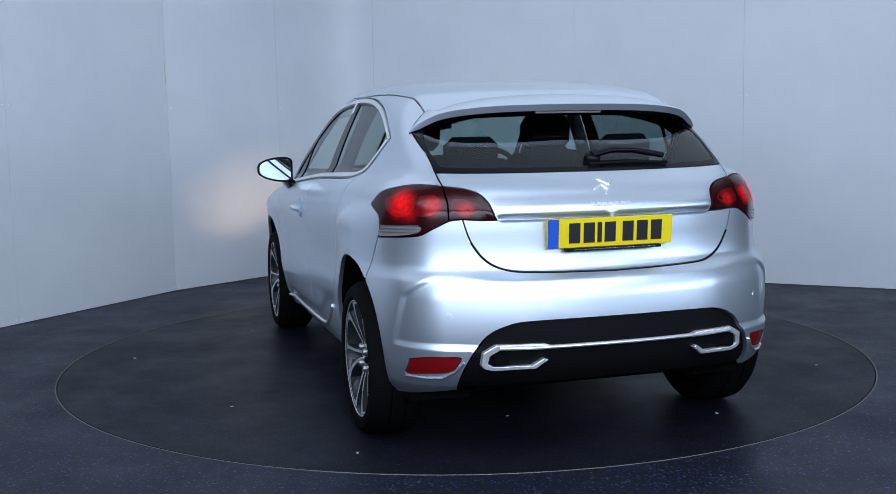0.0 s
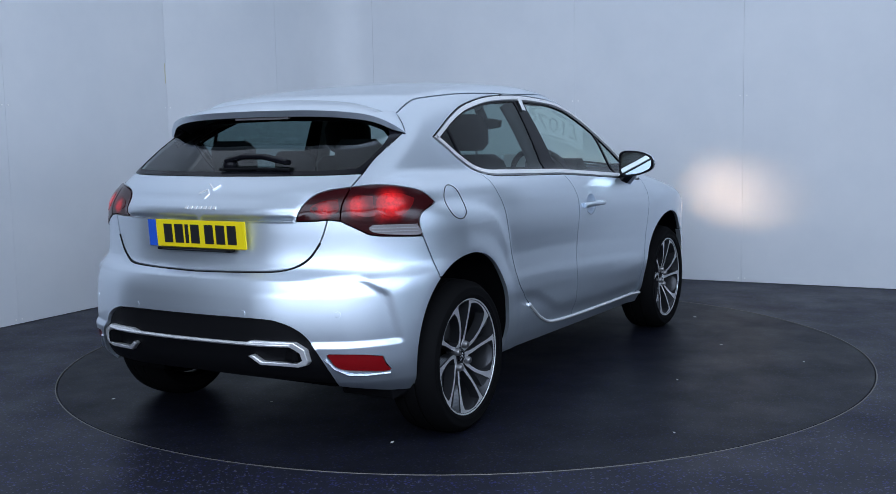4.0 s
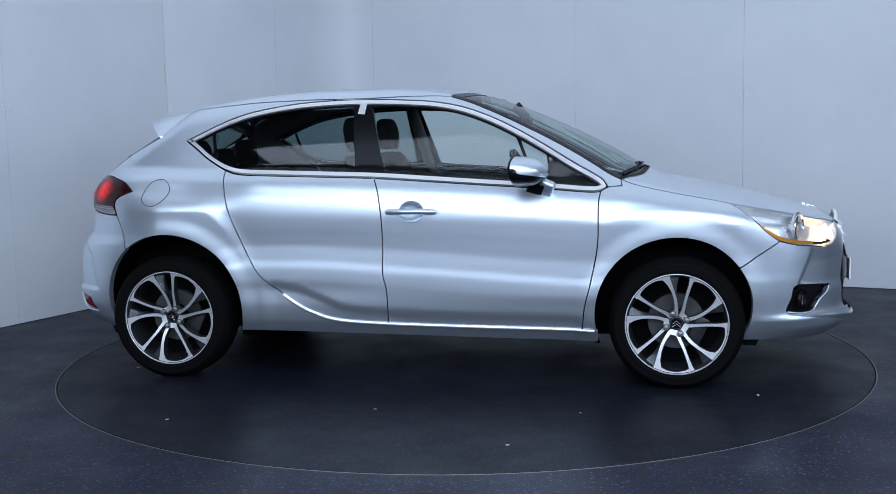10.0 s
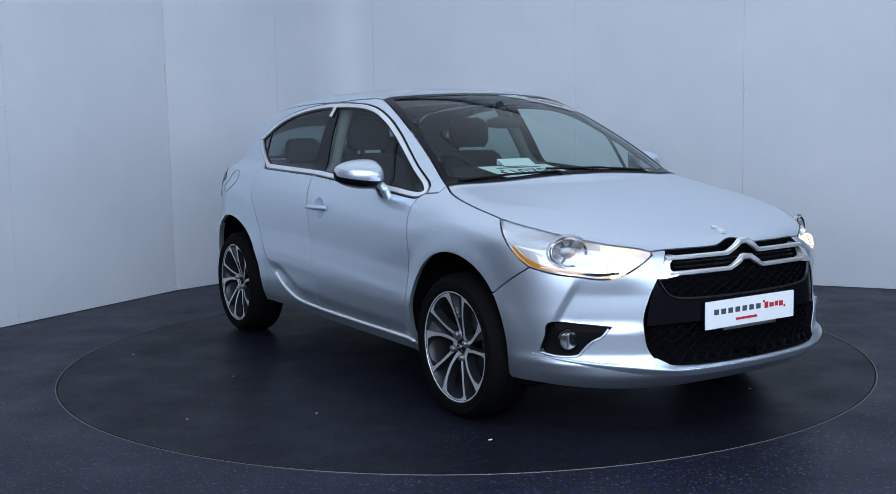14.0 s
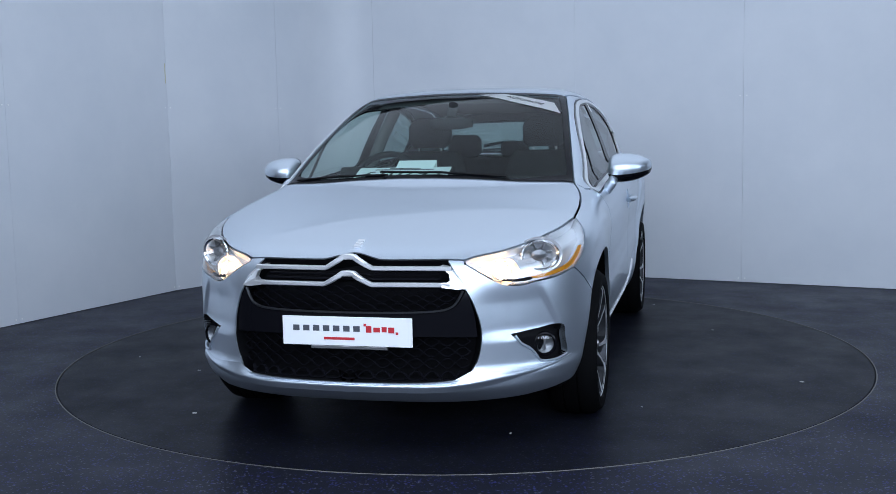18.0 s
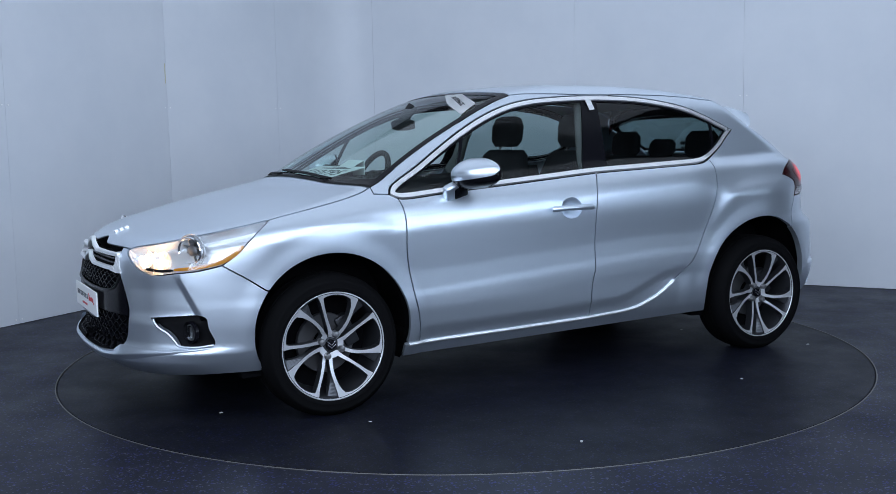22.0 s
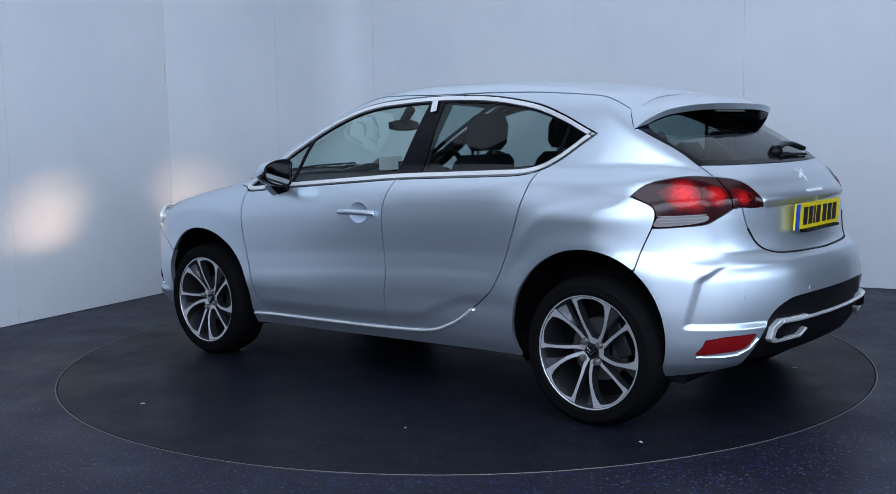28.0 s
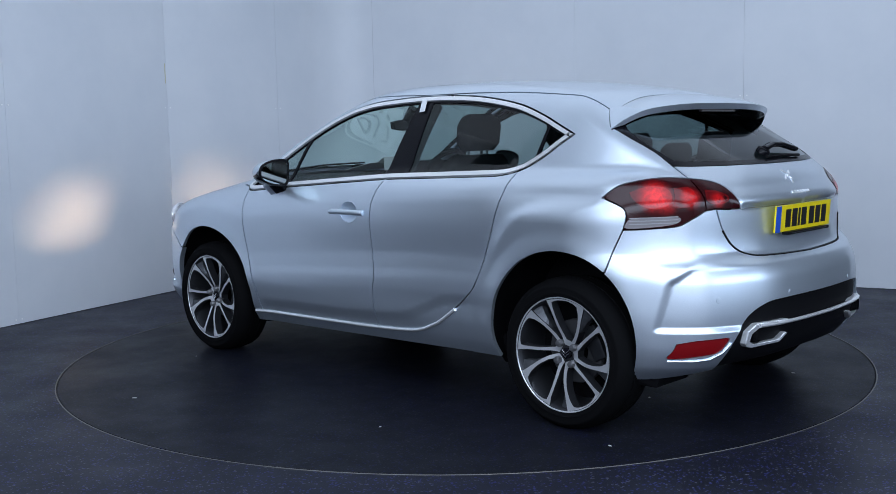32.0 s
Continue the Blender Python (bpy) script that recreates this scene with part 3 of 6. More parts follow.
LAMP_TOP_XY = through_points([(1.558, 0.79), (1.70, 0.752), (1.85, 0.68), (1.98, 0.58), (2.085, 0.44)])
HOOD_NOSE_XY = through_points([(2.085, 0.44), (2.112, 0.30), (2.124, 0.14), (2.120, 0.095), (2.098, 0.03), (2.092, 0.0)])
LAMP_LOW = [(1.558, 0.793, 0.893), (1.62, 0.81, 0.835), (1.69, 0.81, 0.765), (1.766, 0.80, 0.715)]
LAMP_FOOT = [(1.766, 0.80, 0.715), (1.86, 0.76, 0.693), (1.945, 0.70, 0.682)]
LAMP_IN = [(1.945, 0.70, 0.682), (2.0, 0.62, 0.672), (2.04, 0.55, 0.69), (2.085, 0.44, 0.762)]
GAP_F = [(1.766, 0.80, 0.715), (1.69, 0.84, 0.66), (1.606, 0.87, 0.596)]
GAP_R = [(-1.535, 0.885, 0.687), (-1.565, 0.87, 0.77), (-1.60, 0.85, 0.858)]

roof_edge, screen_edge, hood_edge, lamp_top = (from_top(q) for q in (ROOF_EDGE_XY, SCREEN_EDGE_XY, HOOD_EDGE_XY, LAMP_TOP_XY))
hood_nose = from_top(HOOD_NOSE_XY)
gate_edge = wline(GATE_EDGE)

# side frame: sill, rear wing, roof rail and screen pillar in one pressing
frame_loop = loop(
    R_GAP, STRIP, [(0.93, 0.274)], [(0.93, 0.214)], side([(0.90, 0.213), (-0.915, 0.249)]), arc(-1, -18, 125.2), wline(GAP_R), wline(TAIL_LOW), wline(TAIL_UP),
    gate_edge, wline([(-1.405, 0.654, 1.272), (-1.392, 0.645, 1.305), (-1.375, 0.62, 1.35), (-1.36, 0.59, 1.385)]), roof_edge, screen_edge, wall_uv([(1.045, 0.76, 0.985)]), CHROME_TOP, CHROME_LOW[: np.argmin(np.abs(CHROME_LOW[:, 0] + 1.0))])
hang(both_sides("side_frame", skin_mesh(frame_loop, on_wall, 0.018), PAINT, car))


def upto(line, x):
    return line[: np.argmin(np.abs(line[:, 0] - x)) + 1]


low_mid = CHROME_LOW[np.argmin(np.abs(CHROME_LOW[:, 0] + 0.187)): np.argmin(np.abs(CHROME_LOW[:, 0] - 0.945)) + 1]
low_rear = CHROME_LOW[np.argmin(np.abs(CHROME_LOW[:, 0] + 1.0)): np.argmin(np.abs(CHROME_LOW[:, 0] + 0.187)) + 1]
strip_mid = STRIP[np.argmin(np.abs(STRIP[:, 0] + 0.128)): np.argmin(np.abs(STRIP[:, 0] - 0.852)) + 1]
front_door = loop(B_GAP, strip_mid, F_GAP[::-1], low_mid[::-1])
rear_door = loop(R_GAP, upto(STRIP, -0.128), B_GAP[::-1], low_rear[::-1])
_t = np.linspace(0, 2 * math.pi, 30, endpoint=False)
HANDLE_HOLE = np.stack([0.015 + 0.064 * np.cos(_t), 0.873 + 0.050 * np.sin(_t)], -1)
FD = hang(both_sides("front_door", skin_mesh(front_door, on_wall, 0.017, holes=[HANDLE_HOLE]), PAINT, car))
hang(both_sides("rear_door", skin_mesh(rear_door, on_wall, 0.017), PAINT, car))

fender = loop([TIP], F_GAP, [(0.90, 0.28)], [(0.922, 0.282)], arc(1, 190, 39.5), wline(GAP_F[::-1]), wline(LAMP_LOW[::-1]), hood_edge[::-1], wall_uv([(1.045, 0.76, 0.985)]))
hang(both_sides("front_wing", skin_mesh(fender, on_wall, 0.024), PAINT, car))

# bonnet, roof and screen lie on top
COWL_XY = through_points([(1.175, 0.0), (1.165, 0.25), (1.13, 0.5), (1.04, 0.722)])
hood_loop = loop(COWL_XY, HOOD_EDGE_XY, LAMP_TOP_XY, HOOD_NOSE_XY, side([(2.092, 0.0), (1.175, 0.0)]))
SCREEN_TOP_XY = through_points([(0.17, 0.565), (0.215, 0.3), (0.225, 0.0)])
SPOIL_XY = through_points([(-1.365, 0.565), (-1.335, 0.30), (-1.325, 0.0)])


def centre_panel(name, lp, where, mat, parent=None, label="", **kw):
    d = skin_mesh(lp, where, centre=True, **kw)
    return hang(link_mesh(name, *d[:2], mat, parent or car, label, d[2]))


centre_panel("bonnet", hood_loop, on_top, PAINT, h=0.024)
centre_panel("roof", loop(SCREEN_TOP_XY[::-1], ROOF_EDGE_XY[::-1], SPOIL_XY, side([(-1.325, 0.0), (0.225, 0.0)])), on_top, PAINT, h=0.03)
centre_panel("windscreen", loop(SCREEN_TOP_XY, side([(0.225, 0), (1.175, 0)]), COWL_XY, SCREEN_EDGE_XY[::-1]), on_top, GLASS_SCREEN, h=0.03, lift=-0.004, depth=0.0)

# front bumper, round from arch to arch, open at the grille
GRILLE = [(2.20, 0.0, 0.317), (2.19, 0.25, 0.321), (2.14, 0.425, 0.337), (2.12, 0.482, 0.385), (2.11, 0.500, 0.46), (2.11, 0.500, 0.53), (2.12, 0.472, 0.62), (2.13, 0.430, 0.70), (2.10, 0.375, 0.775)]
GRILLE_UV = wline(GRILLE)
FOG = [(2.075, 0.622, 0.487), (1.98, 0.71, 0.496), (1.875, 0.79, 0.498), (1.86, 0.805, 0.44), (1.84, 0.81, 0.372), (1.90, 0.765, 0.360), (1.965, 0.718, 0.364), (1.985, 0.70, 0.395), (2.01, 0.68, 0.425), (2.045, 0.655, 0.447)]
fog_loop = wline(FOG + FOG[:1], 0.008)[:-1]
nose_cut = hood_nose[: np.argmin(np.abs(hood_nose[:, 0] - GRILLE_UV[-1, 0])) + 1]
chin = wline([(1.664, 0.86, 0.232), (1.80, 0.80, 0.232), (1.97, 0.62, 0.224), (2.08, 0.35, 0.218), (2.12, 0.0, 0.216)])
bumper = loop(GRILLE_UV, nose_cut[::-1], wline(LAMP_IN[::-1]), wline(LAMP_FOOT[::-1]), wline(GAP_F), arc(1, 38.5, -20), chin)
front_bumper = centre_panel("front_bumper", bumper, on_wall, PAINT, h=0.014, holes=[fog_loop], depth=0.03)

# head lamps
lamp_loop = loop(lamp_top, wline(LAMP_IN[::-1]), wline(LAMP_FOOT[::-1]), wline(LAMP_LOW[::-1]))
def round_hole(x, a, z, r):
    c = wall_uv([(x, a, z)])[0]
    t = np.linspace(0, 2 * math.pi, 28, endpoint=False)
    return np.stack([c[0] + r / math.hypot(x - END, a) * np.cos(t), c[1] + r * np.sin(t)], -1)


HL = hang(both_sides("headlamp", skin_mesh(lamp_loop, on_wall, 0.012, holes=[round_hole(2.0, 0.555, 0.731, 0.032)], lift=-0.045, depth=-0.043), LAMP_INSIDE, car, "clear headlamp with a lit bulb"))
for lamp, k in zip(HL, (0, 1)):
    d = skin_mesh(lamp_loop, on_wall, 0.02, depth=0.0)
    d = mirrored(*d) if k else d
    link_mesh("lens", *d[:2], LENS, lamp, "clear lamp cover", d[2])

# tail lamps, tailgate, rear bumper
GATE_LOW = [(-1.98, 0.0, 0.727), (-1.97, 0.30, 0.733), (-1.93, 0.43, 0.745), (-1.90, 0.505, 0.785), (-1.87, 0.545, 0.85), (-1.86, 0.575, 0.935)]
INNER_LOW = [(-1.86, 0.575, 0.935), (-1.89, 0.52, 0.930), (-1.92, 0.462, 0.930)]
INNER_UP = [(-1.92, 0.462, 0.930), (-1.905, 0.48, 0.98), (-1.88, 0.513, 1.020), (-1.84, 0.56, 1.043), (-1.775, 0.632, 1.056)]
JOINT = [(-1.775, 0.632, 1.056), (-1.84, 0.632, 0.99), (-1.85, 0.628, 0.930)]
OUTER_LOW = [(-1.85, 0.628, 0.930), (-1.80, 0.68, 0.895), (-1.765, 0.715, 0.873), (-1.70, 0.79, 0.864), (-1.60, 0.85, 0.858)]
glass_low = wline([(-1.715, 0.648, 1.107), (-1.76, 0.5, 1.103), (-1.79, 0.25, 1.101), (-1.80, 0.0, 1.100)])
gate_top = gate_edge[: np.argmin(np.abs(gate_edge[:, 1] - 1.107)) + 1]
gate_loop = loop(wline(GATE_LOW), wline(INNER_LOW), wline(INNER_UP), gate_top, glass_low)
tailgate = centre_panel("tailgate", gate_loop, on_wall, PAINT, h=0.022)
glass_top = wline([(-1.405, 0.654, 1.272), (-1.42, 0.60, 1.315), (-1.42, 0.4, 1.345), (-1.42, 0.0, 1.352)])
back_glass = loop(glass_low[::-1], gate_edge[np.argmin(np.abs(gate_edge[:, 1] - 1.107)):], glass_top)
centre_panel("rear_window", back_glass, on_wall, GLASS_REAR, h=0.03, lift=-0.003, depth=0.0)
outer_lamp = loop(wline(TAIL_UP), wline(JOINT), wline(OUTER_LOW), wline(TAIL_LOW))
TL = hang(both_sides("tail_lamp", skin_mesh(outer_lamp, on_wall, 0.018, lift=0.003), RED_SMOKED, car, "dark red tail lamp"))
inner_lamp = loop(wline(INNER_LOW), wline(INNER_UP), wline(JOINT), wall_uv([(-1.85, 0.60, 0.932)]))
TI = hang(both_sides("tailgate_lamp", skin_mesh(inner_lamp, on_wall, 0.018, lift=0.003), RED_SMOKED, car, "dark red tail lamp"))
REAR_CUT = [(-1.86, 0.605, 0.285), (-1.90, 0.588, 0.36), (-1.93, 0.550, 0.445), (-1.95, 0.505, 0.508), (-1.98, 0.43, 0.548), (-2.0, 0.33, 0.560), (-2.04, 0.0, 0.563)]
REFLECTOR = [(-1.80, 0.777, 0.411), (-1.86, 0.725, 0.424), (-1.925, 0.645, 0.430), (-1.945, 0.612, 0.427), (-1.935, 0.622, 0.40), (-1.910, 0.645, 0.366), (-1.85, 0.715, 0.352), (-1.762, 0.786, 0.344), (-1.785, 0.780, 0.38)]
refl_loop = wline(REFLECTOR + REFLECTOR[:1], 0.015)[:-1]
rear_loop = loop(wline(GATE_LOW), wline(OUTER_LOW), wline(GAP_R[::-1]), arc(-1, 126, 199), wline([(-1.667, 0.86, 0.24), (-1.75, 0.78, 0.25), (-1.86, 0.605, 0.285)]), wline(REAR_CUT))
rear_bumper = centre_panel("rear_bumper", rear_loop, on_wall, PAINT, h=0.0105, holes=[refl_loop], depth=0.03)
diff_loop = loop(wline(REAR_CUT), wline([(-2.0, 0.0, 0.31), (-1.95, 0.3, 0.30), (-1.86, 0.605, 0.285)]))
diffuser = centre_panel("diffuser", diff_loop, on_wall, BLACK, label="black lower bumper insert", h=0.022, lift=-0.012)
for k in (0, 1):
    d = skin_mesh(refl_loop, on_wall, 0.015, lift=-0.004)
    d = mirrored(*d) if k else d
    link_mesh("reflector", *d[:2], RED_LENS, rear_bumper, "red reflector", d[2])

# window band: chrome ring, black frames, panes
ring_out = loop(CHROME_LOW, CHROME_TOP)
ring_in = shrink(ring_out, 0.024)
hang(both_sides("window_trim", skin_mesh(ring_out, on_wall, 0.03, holes=[ring_in], gap=0.006, lift=0.004, depth=0.012), SATIN, car, "chrome window surround"))
PANES = {"rear_quarter_pane": ((-2, -2), (-1.066, -1.204)), "rear_pane": ((-1.044, -1.182), (-0.298, -0.338)), "front_pane": ((-0.138, -0.245), (0.596, 0.449)), "front_quarter_pane": ((0.613, 0.466), (2, 2))}


def clip(poly, bx, tx, keep_right):
    """Cuts an outline with the leaning line through (bx, 1.05) and (tx, 1.42)."""
    def s(p):
        v = p[0] - (bx + (tx - bx) * (p[1] - 1.05) / 0.37)
        return v if keep_right else -v
    out = []
    for p, q in zip(poly, np.roll(poly, -1, axis=0)):
        sp, sq = s(p), s(q)
        if sp >= 0:
            out.append(p)
        if sp * sq < 0:
            out.append(p + (q - p) * sp / (sp - sq))
    q = np.array(out)
    e = []
    for p, r in zip(q, np.roll(q, -1, axis=0)):
        n = max(1, int(np.linalg.norm(r - p) / 0.03))
        e += [p + (r - p) * i / n for i in range(n)]
    q = np.array(e)
    return q[np.linalg.norm(q - np.roll(q, 1, axis=0), axis=1) > 0.004]


inner = shrink(ring_out, 0.032)
holes = []
for nm, ((b0, t0), (b1, t1)) in PANES.items():
    q = clip(clip(inner, b0, t0, True), b1, t1, False)
    holes.append(q)
    mat = GLASS_REAR if nm.startswith("rear") else GLASS_FRONT
    hang(both_sides(nm, skin_mesh(q, on_wall, 0.03, gap=0, lift=-0.010, depth=0.0), mat, car))
hang(both_sides("window_frame", skin_mesh(shrink(ring_out, -0.008), on_wall, 0.03, holes=holes, gap=0, lift=-0.006, depth=0.01), GLOSS_BLACK, car, "gloss black window frame and pillar"))

# spoiler over the rear window: from the roof's end to a lip that stands clear of the pane
def spoiler():
    n, m = 44, 12
    lead = on_top(through_points([(-1.325, 0.0), (-1.335, 0.30), (-1.355, 0.50), (-1.365, 0.56)], 0.02))
    flank = on_wall(wline([(-1.36, 0.585, 1.385), (-1.375, 0.62, 1.345), (-1.395, 0.645, 1.30), (-1.405, 0.652, 1.270)]))
    lead = through_points(np.vstack([lead[::4], flank[2::3], flank[-1:]]), 0.008)
    lip = through_points([(-1.575, 0.0, 1.368), (-1.57, 0.25, 1.365), (-1.548, 0.42, 1.356), (-1.505, 0.54, 1.338), (-1.455, 0.615, 1.302), (-1.42, 0.654, 1.268)], 0.008)
    f = np.linspace(0, 1, n + 1)
    a = np.stack([np.interp(f, np.linspace(0, 1, len(lead)), lead[:, k]) for k in range(3)], -1)
    b = np.stack([np.interp(f, np.linspace(0, 1, len(lip)), lip[:, k]) for k in range(3)], -1)
    verts = []
    for p, q in zip(a, b):
        thick = 0.026 * min(1.0, 3.0 * abs(p[0] - q[0]) / 0.25)
        for j in range(m + 1):
            s = j / m
            v = p + (q - p) * s
            v[2] += 0.016 * 4 * s * (1 - s) * min(1.0, abs(p[0] - q[0]) / 0.2)
            verts.append(v)
        for j in range(5):
            s = 1 - j / 4
            v = p + (q - p) * s - np.array([-0.012 * (j == 0), 0, thick + 0.05 * (1 - s)])
            verts.append(v)
    w = m + 6
    faces = [(i * w + j, i * w + (j + 1) % w, (i + 1) * w + (j + 1) % w, (i + 1) * w + j) for i in range(n) for j in range(w)]
    faces.append(tuple(n * w + j for j in reversed(range(w))))
    v = np.array(verts)
    k = len(v)
    both = np.vstack([v, v * [1, -1, 1]])
    return both, [tuple(q[::-1]) for q in faces] + [tuple(i + k for i in q) for q in faces]


sp = hang(link_mesh("spoiler", *spoiler(), PAINT, car))
sp.data.set_sharp_from_angle(angle=radians(35))
sp.data.materials.append(GLOSS_BLACK)
for f in sp.data.polygons:
    k = f.index % (44 * 18 + 1)
    f.material_index = int(k < 44 * 18 and k % 18 > 12)
bm = bmesh.new()
box(bm, -1.545, -1.525, -0.147, 0.147, 1.330, 1.348, 0.004)
part("brake_light", bm, FROST, sp, "clear strip brake light")

# dark underside and wheel wells
bm = bmesh.new()
box(bm, -1.72, 1.90, -0.49, 0.49, 0.235, 0.36, 0.02)
box(bm, -0.90, 0.90, -0.76, 0.76, 0.24, 0.34, 0.02)
box(bm, 1.12, 1.98, -0.49, 0.49, 0.36, 0.74, 0.02)
hang(part("underbody", bm, DARK, car, "dark underside"))
for key, (cx, cz, r) in ARCH.items():
    t = np.radians(np.linspace(-22, 202, 57))
    rim = on_wall(wall_uv(np.stack([cx + (r + 0.004) * np.cos(t), np.full(len(t), 0.88), cz + (r + 0.004) * np.sin(t)], -1)))
    for s in (1, -1):
        bm = bmesh.new()
        a = [bm.verts.new((p[0], s * (p[1] - 0.007), p[2])) for p in rim]
        b = [bm.verts.new((cx + (r + 0.03) * math.cos(q), s * 0.74, cz + (r + 0.03) * math.sin(q))) for q in t]
        c = [bm.verts.new((cx + (r + 0.03) * math.cos(q), s * 0.50, cz + (r + 0.03) * math.sin(q))) for q in t]
        for i in range(len(t) - 1):
            bm.faces.new((a[i], a[i + 1], b[i + 1], b[i]))
            bm.faces.new((b[i], b[i + 1], c[i + 1], c[i]))
        bm.faces.new(c)
        hang(part("wheel_well", bm, DARK, car))

# ---------- small parts on the skin
def patch(name, pts, mat, parents, label="", lift=0.002, h=0.02, depth=0.006, gap=0.0, sides=(0, 1)):
    """A piece of skin under the left and right twin of a part."""
    lp = wline(list(pts) + [pts[0]], 0.012)[:-1]
    d = skin_mesh(lp, on_wall, h, gap=gap, lift=lift, depth=depth)
    for k in sides:
        q = mirrored(*d) if k else d
        link_mesh(name, *q[:2], mat, parents[k], label, q[2])


def on_skin(x, a, z, lift=0.0):
    p = on_wall(wall_uv([(x, abs(a), z)]))
    n = slope(p)
    p = (p + n * lift)[0]
    return Vector((p[0], p[1] * (1 if a >= 0 else -1), p[2])), Vector((n[0][0], n[0][1] * (1 if a >= 0 else -1), n[0][2]))


def seat_on(p, n, up=(0, 0, 1)):
    """A pose at p with z along n and y as near up as can be."""
    z = Vector(n).normalized()
    x = Vector(up).cross(z).normalized()
    y = z.cross(x)
    m = Matrix((x.to_4d(), y.to_4d(), z.to_4d(), (0, 0, 0, 1))).transposed()
    m[3] = (0, 0, 0, 1)
    m.translation = p
    return m


def words(name, text, size, mat, m, parent=None, depth=0.0006, spread=1.0):
    cu = bpy.data.curves.new(name, "FONT")
    cu.body, cu.size, cu.extrude, cu.align_x, cu.align_y, cu.space_character = text, size, depth, "CENTER", "CENTER", spread
    tmp = bpy.data.objects.new(name, cu)
    scene.collection.objects.link(tmp)
    bpy.context.view_layer.update()
    me = bpy.data.meshes.new_from_object(tmp.evaluated_get(bpy.context.evaluated_depsgraph_get()))
    bpy.data.objects.remove(tmp)
    me.transform(m)
    me.materials.append(mat)
    ob = new(name, me)
    ob.parent = parent
    return ob


# bright strip along the sill
low = STRIP.copy()
low[:, 1] -= 0.006
q = on_wall(low[low[:, 0] > -0.69])
for s in (1, -1):
    bm = bmesh.new()
    tube(bm, [Vector((v[0], s * (v[1] + 0.003), v[2])) for v in q], 0.0085, 10)
    hang(part("sill_strip", bm, SATIN, car, "bright metal sill strip", smooth=60))

# door handles: a hollow behind a bar
for door, s in zip(FD, (1, -1)):
    p, n = on_skin(0.015, s * 0.9, 0.873)
    m = seat_on(p, n)
    bm = bmesh.new()
    rings = lathe(bm, [(0.0005, -0.024), (0.03, -0.022), (0.052, -0.014), (0.062, -0.004), (0.0655, -0.001), (0.068, -0.004)], 36, m @ Matrix.Diagonal((1.0, 0.82, 1, 1)))
    part("handle_recess", bm, PAINT, door, "round hollow behind the handle", smooth=60)
    bm = bmesh.new()
    bar = [(-0.118, -0.001, 0.010), (-0.105, 0.0, 0.022), (-0.05, 0.002, 0.034), (0.03, 0.001, 0.034), (0.09, 0.0, 0.024), (0.118, -0.001, 0.010)]
    tube(bm, [m @ Vector((q[0] * s, q[1], q[2])) for q in bar], 0.0195, 12, 0.70)
    part("door_handle", bm, PAINT, door, "silver bar handle", smooth=60)
    bm = bmesh.new()
    lathe(bm, [(0.007, 0.0), (0.006, 0.004), (0.0005, 0.004)], 14, m @ Matrix.Translation((-0.09 * s, 0, 0.032)))
    part("lock_barrel", bm, INK, door)

# fuel flap, right side only
p, n = on_skin(-1.357, -0.83, 0.977)
bm = bmesh.new()
ring_pts = []
q = np.linspace(0, 2 * math.pi, 49)
q = on_wall(wall_uv(np.stack([-1.357 + 0.070 * np.cos(q), np.full(49, 0.85), 0.977 + 0.068 * np.sin(q)], -1)))
ring_pts = [Vector((v[0], -v[1] - 0.0010, v[2])) for v in q]
tube(bm, ring_pts, 0.0016, 5)
hang(part("fuel_flap_joint", bm, DARK, car, "round joint of the fuel flap"))

# pillar labels
for s in (1, -1):
    p, n = on_skin(-0.284, s * 0.64, 1.392, 0.002)
    bm = bmesh.new()
    box(bm, -0.018, 0.018, -0.034, 0.034, 0, 0.002, 0.0008, seat_on(p, n) @ pose(0, 0, 0, 0, 0, 8 * s))
    hang(part("pillar_badge", bm, SATIN, car, "small bright badge on the door pillar"))


# door mirrors: a shell lofted outwards, flat behind, silver above and black below
M_HIGH = spline([0, 0.05, 0.2, 0.45, 0.7, 0.9, 0.97, 1.0], [0.050, 0.064, 0.074, 0.071, 0.060, 0.042, 0.030, 0.014])
M_DEEP = spline([0, 0.1, 0.4, 0.7, 0.9, 1.0], [0.105, 0.138, 0.152, 0.130, 0.085, 0.030])
M_BACK, M_MID, M_IN, M_OUT = 0.552, 1.062, 0.845, 1.052


def mirror_shell(s, u0, u1, grow=1.0):
    n, m = 24, 12
    verts, faces = [], []
    for i in range(n + 1):
        k = (1 - math.cos(math.pi * i / n)) / 2
        h, d = float(M_HIGH(k)) * grow, float(M_DEEP(k)) * grow
        y, lean = M_IN + (M_OUT - M_IN) * k, 0.022 * k
        for j in range(m + 1):
            u = radians(u0 + (u1 - u0) * j / m)
            rise = math.copysign(abs(math.sin(u)) ** 0.9, u)
            verts.append((M_BACK - lean + d * max(0.0, math.cos(u)) ** 0.55 * (1 - 0.30 * max(0.0, rise) ** 2), s * y, M_MID + 0.008 * k + h * rise))
    w = m + 1
    for i in range(n):
        for j in range(m):
            q = (i * w + j, (i + 1) * w + j, (i + 1) * w + j + 1, i * w + j + 1)
            faces.append(q if s < 0 else q[::-1])
    for i in (0, n):
        faces.append(tuple(i * w + j for j in range(w)))
    return verts, faces


